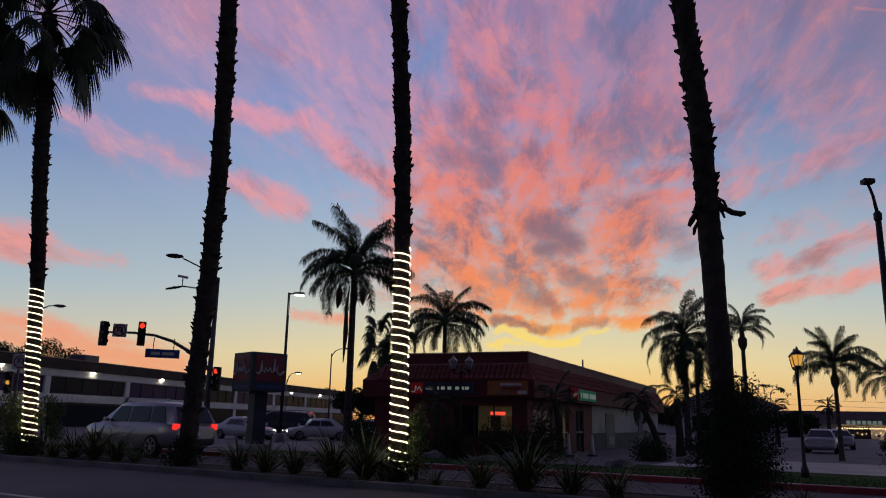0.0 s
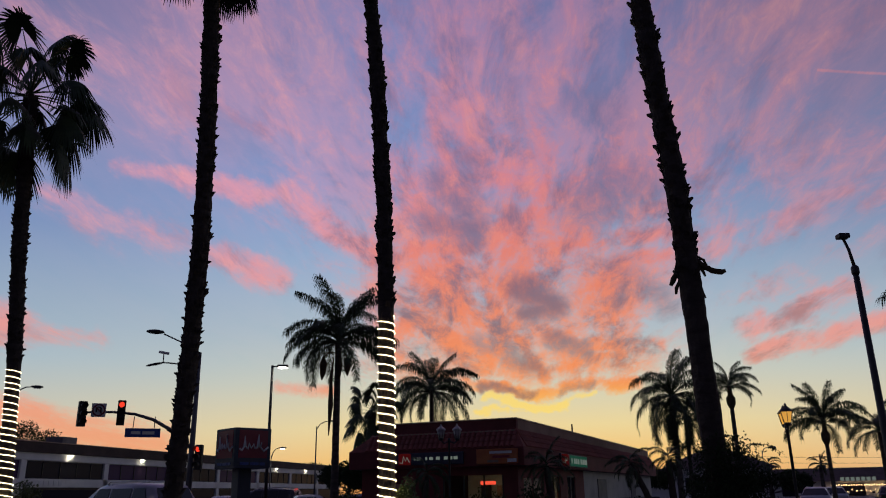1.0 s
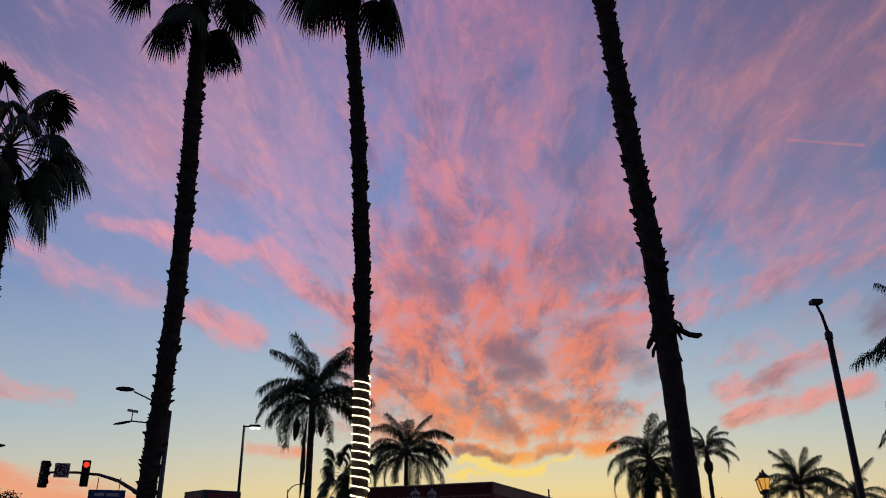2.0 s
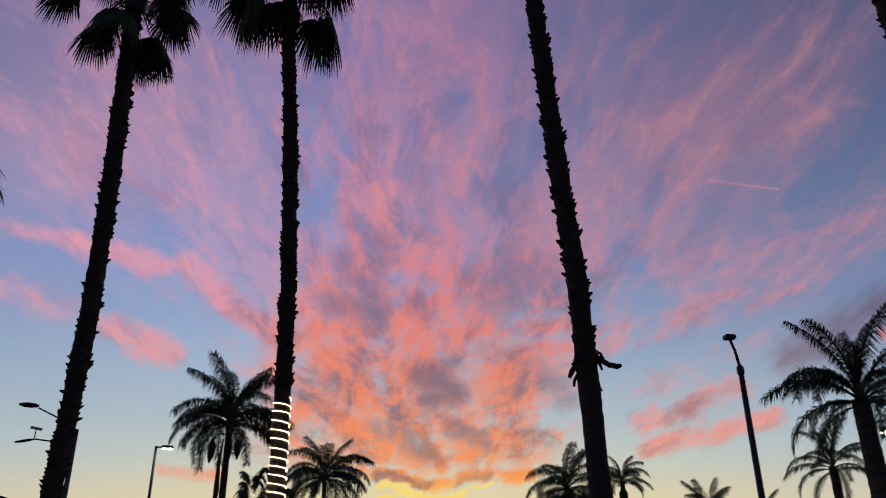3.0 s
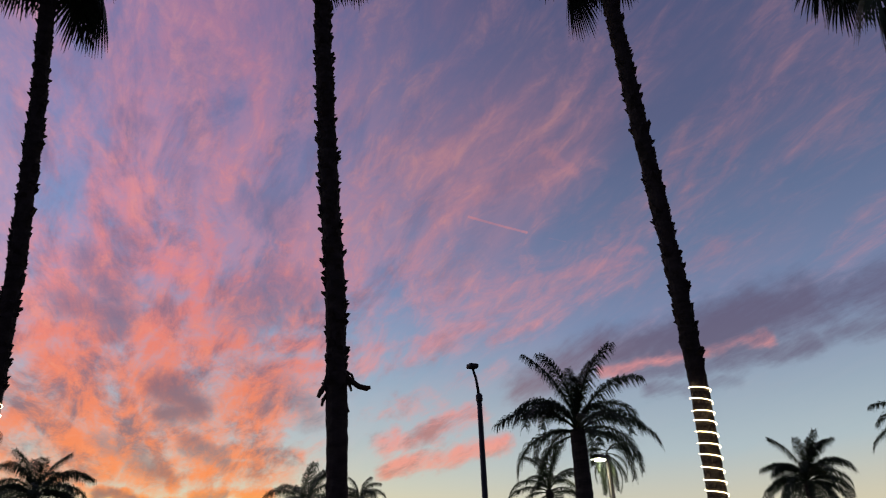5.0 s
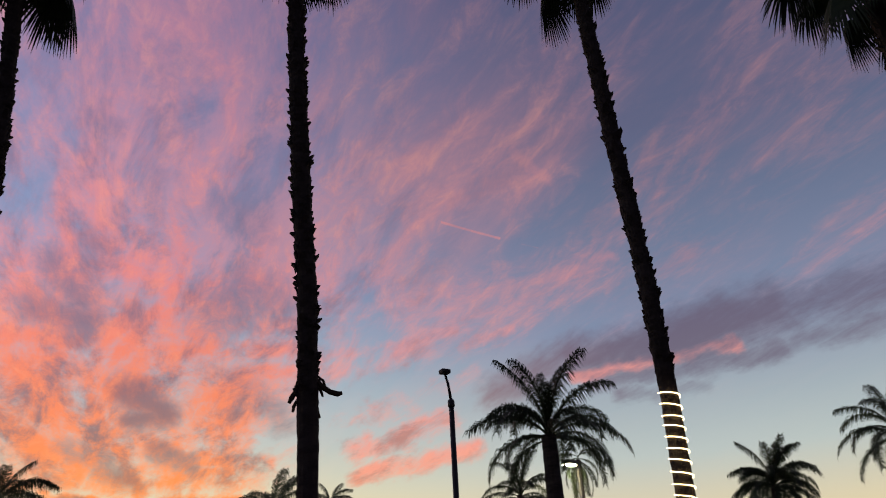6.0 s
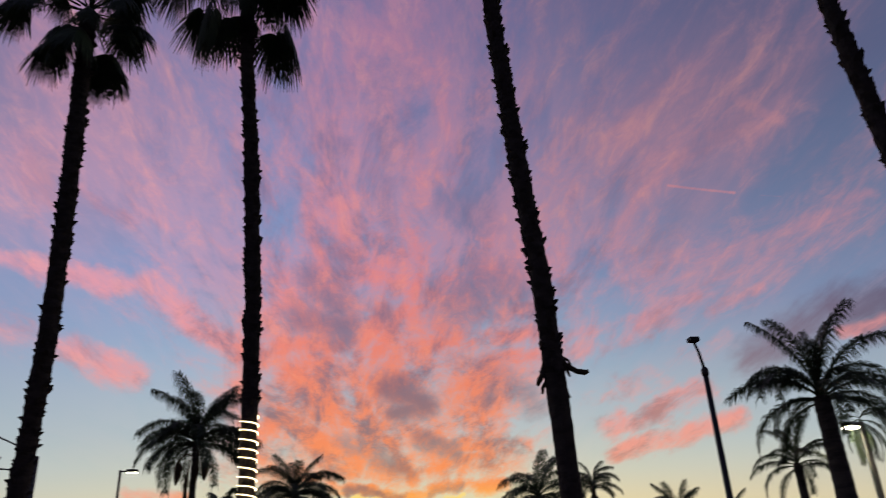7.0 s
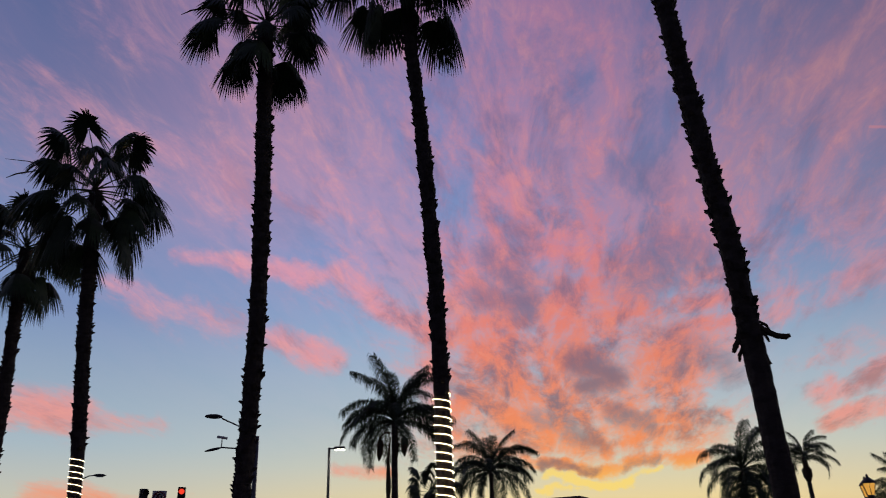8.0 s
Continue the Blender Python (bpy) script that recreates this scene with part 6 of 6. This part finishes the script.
fan_palm([(-4.5, 59.8, 0), (-4.52, 59.8, 4), (-4.55, 59.8, 7.5)], (0.3, 0.26), 31, "short shaggy fan palm beside the restaurant", 34, 0.8, 1.0, group="")
feather_palm((29.4, 69, 0), 3.4, 25, "small date palm on the skyline", 18, 0.45, 0.2, lift_range=(70, -10))
feather_palm((33.0, 67, 0), 3.3, 26, "small date palm on the skyline", 18, 0.4, 0.2, lift_range=(70, -10))
feather_palm((20.75, 25.4, 0), 6.75, 27, "palm with fronds lit by a lot lamp", 16, 0.5, 0.14, lift_range=(30, -60))


def palm_extras():
    """Torn leaf stalks that hang from one trunk, and flower stalks under a queen palm's crown."""
    c = along(T4, 5.45)
    t = thing("torn_leaf_stalks", Matrix.Translation(c), "torn dry leaf stalks hanging from a palm trunk", "dead leaves")
    right, out = Vector((0.94, -0.335, 0)), Vector((-0.335, -0.94, 0))
    for pts, w in ((((0.12, 0.32), (0.3, 0.12), (0.45, 0.02), (0.6, -0.02), (0.68, 0.0)), 0.06), (((0.15, 0.2), (0.26, 0.05), (0.3, -0.08)), 0.035), (((0.18, 0.35), (0.3, 0.25), (0.36, 0.1)), 0.03),
                   (((-0.18, 0.35), (-0.24, 0.1), (-0.26, -0.02)), 0.03), (((-0.2, 0.1), (-0.3, -0.08), (-0.36, -0.2)), 0.06), (((-0.18, -0.1), (-0.26, -0.26), (-0.28, -0.38)), 0.04), (((0.2, -0.25), (0.22, -0.42), (0.26, -0.5)), 0.03)):
        bm = bmesh.new()
        tube(bm, [right * x + out * 0.05 + Vector((0, 0, z)) for x, z in pts], [w * (0.6 if i in (0, len(pts) - 1) else 1.0) for i in range(len(pts))], 5)
        part("stalk", bm, DRY, t)
    for heart, reach, left in ((T2[-1], 2.9, Vector((-0.95, -0.3, 0))), (T1[-1], 3.0, Vector((-0.87, -0.5, 0)))):
        f = thing("flower_stalk", Matrix.Translation(heart), "thin dry flower stalk arching from a palm crown", "dead leaves")
        part("stalk", tube(bmesh.new(), [left * reach * q + Vector((0, 0, 1.2 * q - 1.3 * q ** 3)) for q in (0.1, 0.4, 0.7, 0.9, 1.0)], [0.035, 0.03, 0.025, 0.03, 0.012], 6), DRY, f)
        part("side_stalk", tube(bmesh.new(), [left * reach * q + Vector((0, 0, 1.0 * q - 1.9 * (q - 0.6) ** 2)) for q in (0.6, 0.8, 1.06)], [0.02, 0.018, 0.008], 5), DRY, f)
    top = Vector((-5.1, 41.7, 8.6))
    t = thing("flower_stalks", Matrix.Translation(top), "dry hanging flower stalks under a palm crown", "dead leaves")
    for x, z, w in ((-0.75, -0.9, 0.2), (0.5, -0.7, 0.2), (0.1, -0.9, 0.14)):
        bm = bmesh.new()
        tube(bm, [(0, 0, 0.2), (x * 0.6, -0.1, 0.3), (x, -0.15, 0.0), (x, -0.15, z * 0.4), (x * 1.05, -0.15, z), (x * 1.1, -0.15, z - 0.35)], [0.03, 0.03, 0.05, w, w * 0.8, 0.03], 7, jitter=0.4)
        part("stalk", bm, DRY, t)
    bm = bmesh.new()
    tube(bm, [(-0.2, -0.2, 0), (-0.32, -0.25, -1.2), (-0.3, -0.25, -2.6), (-0.36, -0.25, -4.2)], [0.03, 0.08, 0.13, 0.02], 6, jitter=0.5)
    part("hanging_frond", bm, DRY, t)


palm_extras()


# ---- small things ----
def cone_post(at):
    t = thing("bollard_cone", Matrix.Translation(at), "tall slim white traffic post on a dark base", "traffic cone", "white posts by the door")
    part("post", lathe(bmesh.new(), [(0.14, 0.06), (0.1, 0.35), (0.06, 0.95), (0.05, 1.02)], 12), SIGN_WHITE, t)
    part("base", box(bmesh.new(), -0.22, -0.22, 0, 0.22, 0.22, 0.06, 0.01), RUBBER, t)


cone_post((5.75, 36.0, 0.0))
cone_post((6.95, 36.6, 0.0))


def boulder(at, size, seed):
    bm = bmesh.new()
    bmesh.ops.create_icosphere(bm, subdivisions=3, radius=1.0)
    for v in bm.verts:
        k = 1 + 0.35 * noise.noise(v.co * 1.3 + Vector((seed * 3.1, 0, 0))) + 0.12 * noise.noise(v.co * 4 + Vector((seed, 5, 0)))
        v.co = Vector((v.co.x * size * k, v.co.y * size * 0.8 * k, max(v.co.z * size * 0.6 * k, -0.05)))
    ob = part("boulder", bm, STONE)
    ob.matrix_basis = pose(*at, 0, 0, seed * 40)
    return tagged(ob, "rounded grey landscape boulder on the lawn", "boulder", "lawn boulders")


boulder((-0.3, 29.5, 0.1), 0.45, 1)
boulder((1.6, 27.6, 0.1), 0.4, 2)
boulder((5.9, 26.6, 0.1), 0.5, 3)
boulder((2.6, 29.9, 0.1), 0.4, 4)
boulder((9.6, 31.0, 0.05), 0.45, 5)


def utility_pole(base, height, label):
    t = thing("utility_pole", Matrix.Translation(base), label, "utility pole")
    part("pole", tube(bmesh.new(), [(0, 0, 0), (0, 0, height)], [0.16, 0.11], 8), BROWN, t)
    for z in (height - 0.4, height - 1.2):
        part("crossarm", box(bmesh.new(), -0.9, -0.06, z, 0.9, 0.06, z + 0.12, 0.01), BROWN, t)
    part("transformer", lathe(bmesh.new(), [(0.2, height - 2.1), (0.22, height - 2.0), (0.22, height - 1.4), (0.1, height - 1.3)], 10, 0.35, 0), GALV, t)


utility_pole((48.7, 98.6, 0), 5.4, "wooden utility pole on the skyline")
utility_pole((29.7, 95.5, 0), 6.0, "wooden utility pole on the skyline")
for z in (5.0, 4.3):
    bm = tube(bmesh.new(), [(29.7, 95.5, z + 0.5), (40, 96.5, z + 0.1), (48.7, 98.6, z), (75, 101, z - 0.25), (105, 106, z)], 0.02, 4)
    tagged(part("overhead_wire", bm, BOX_BLACK), "thin dark overhead wire on the skyline", "wire")


def sapling():
    t = thing("sapling", Matrix.Translation((14.1, 37.6, 0)), "slender leafy branch arching over the lot", "plant")
    pts = [Vector(p) for p in ((0, 0, 0), (0.1, 0, 1.8), (0.5, -0.2, 2.95), (1.1, -0.5, 3.45), (1.7, -0.75, 3.4), (2.3, -1.1, 2.9))]
    part("stem", tube(bmesh.new(), pts, [0.035, 0.03, 0.024, 0.018, 0.013, 0.006], 6), BARK, t)
    blobs = [(tuple(a.lerp(b, f)), (0.09, 0.09, 0.07)) for a, b in zip(pts[2:], pts[3:]) for f in (0.1, 0.4, 0.7)]
    frond(foliage(blobs, 130, 0.13, 77, SHRUB), t, Matrix.Identity(4), "foliage")


sapling()


def litter_bin():
    t = thing("litter_bin", Matrix.Translation((12.0, 43.5, 0)), "pale square litter bin beside the lot", "bin")
    part("bin_body", box(bmesh.new(), -0.28, -0.28, 0, 0.28, 0.28, 0.95, 0.03), PALE_WALL, t)
    part("bin_lid", box(bmesh.new(), -0.3, -0.3, 0.95, 0.3, 0.3, 1.08, 0.05), BOX_BLACK, t)


litter_bin()


def lawn_tufts():
    """Short grass over the verge."""
    rng = np.random.default_rng(4)
    n = 14000
    s, w = rng.uniform(-22, 12, n), rng.uniform(21.3, 24.95, n)
    x, y = s * SX + w * NX, s * SY + w * NY
    a = rng.uniform(0, 6.28, n)
    h, k = rng.uniform(0.02, 0.06, n), 0.01
    lean = rng.uniform(-0.04, 0.04, (n, 2))
    v = np.stack([np.stack([x - k * np.cos(a), y - k * np.sin(a), np.full(n, 0.1)], 1), np.stack([x + k * np.cos(a), y + k * np.sin(a), np.full(n, 0.1)], 1),
                  np.stack([x + lean[:, 0], y + lean[:, 1], 0.11 + h], 1)], 1).reshape(-1, 3)
    mesh = bpy.data.meshes.new("grass_tufts")
    mesh.from_pydata(v.tolist(), [], np.arange(3 * n).reshape(-1, 3).tolist())
    mesh.materials.append(GRASS)
    tagged(new("grass_tufts", mesh), "short mown grass blades on the verge", "grass", kind="stuff")


lawn_tufts()
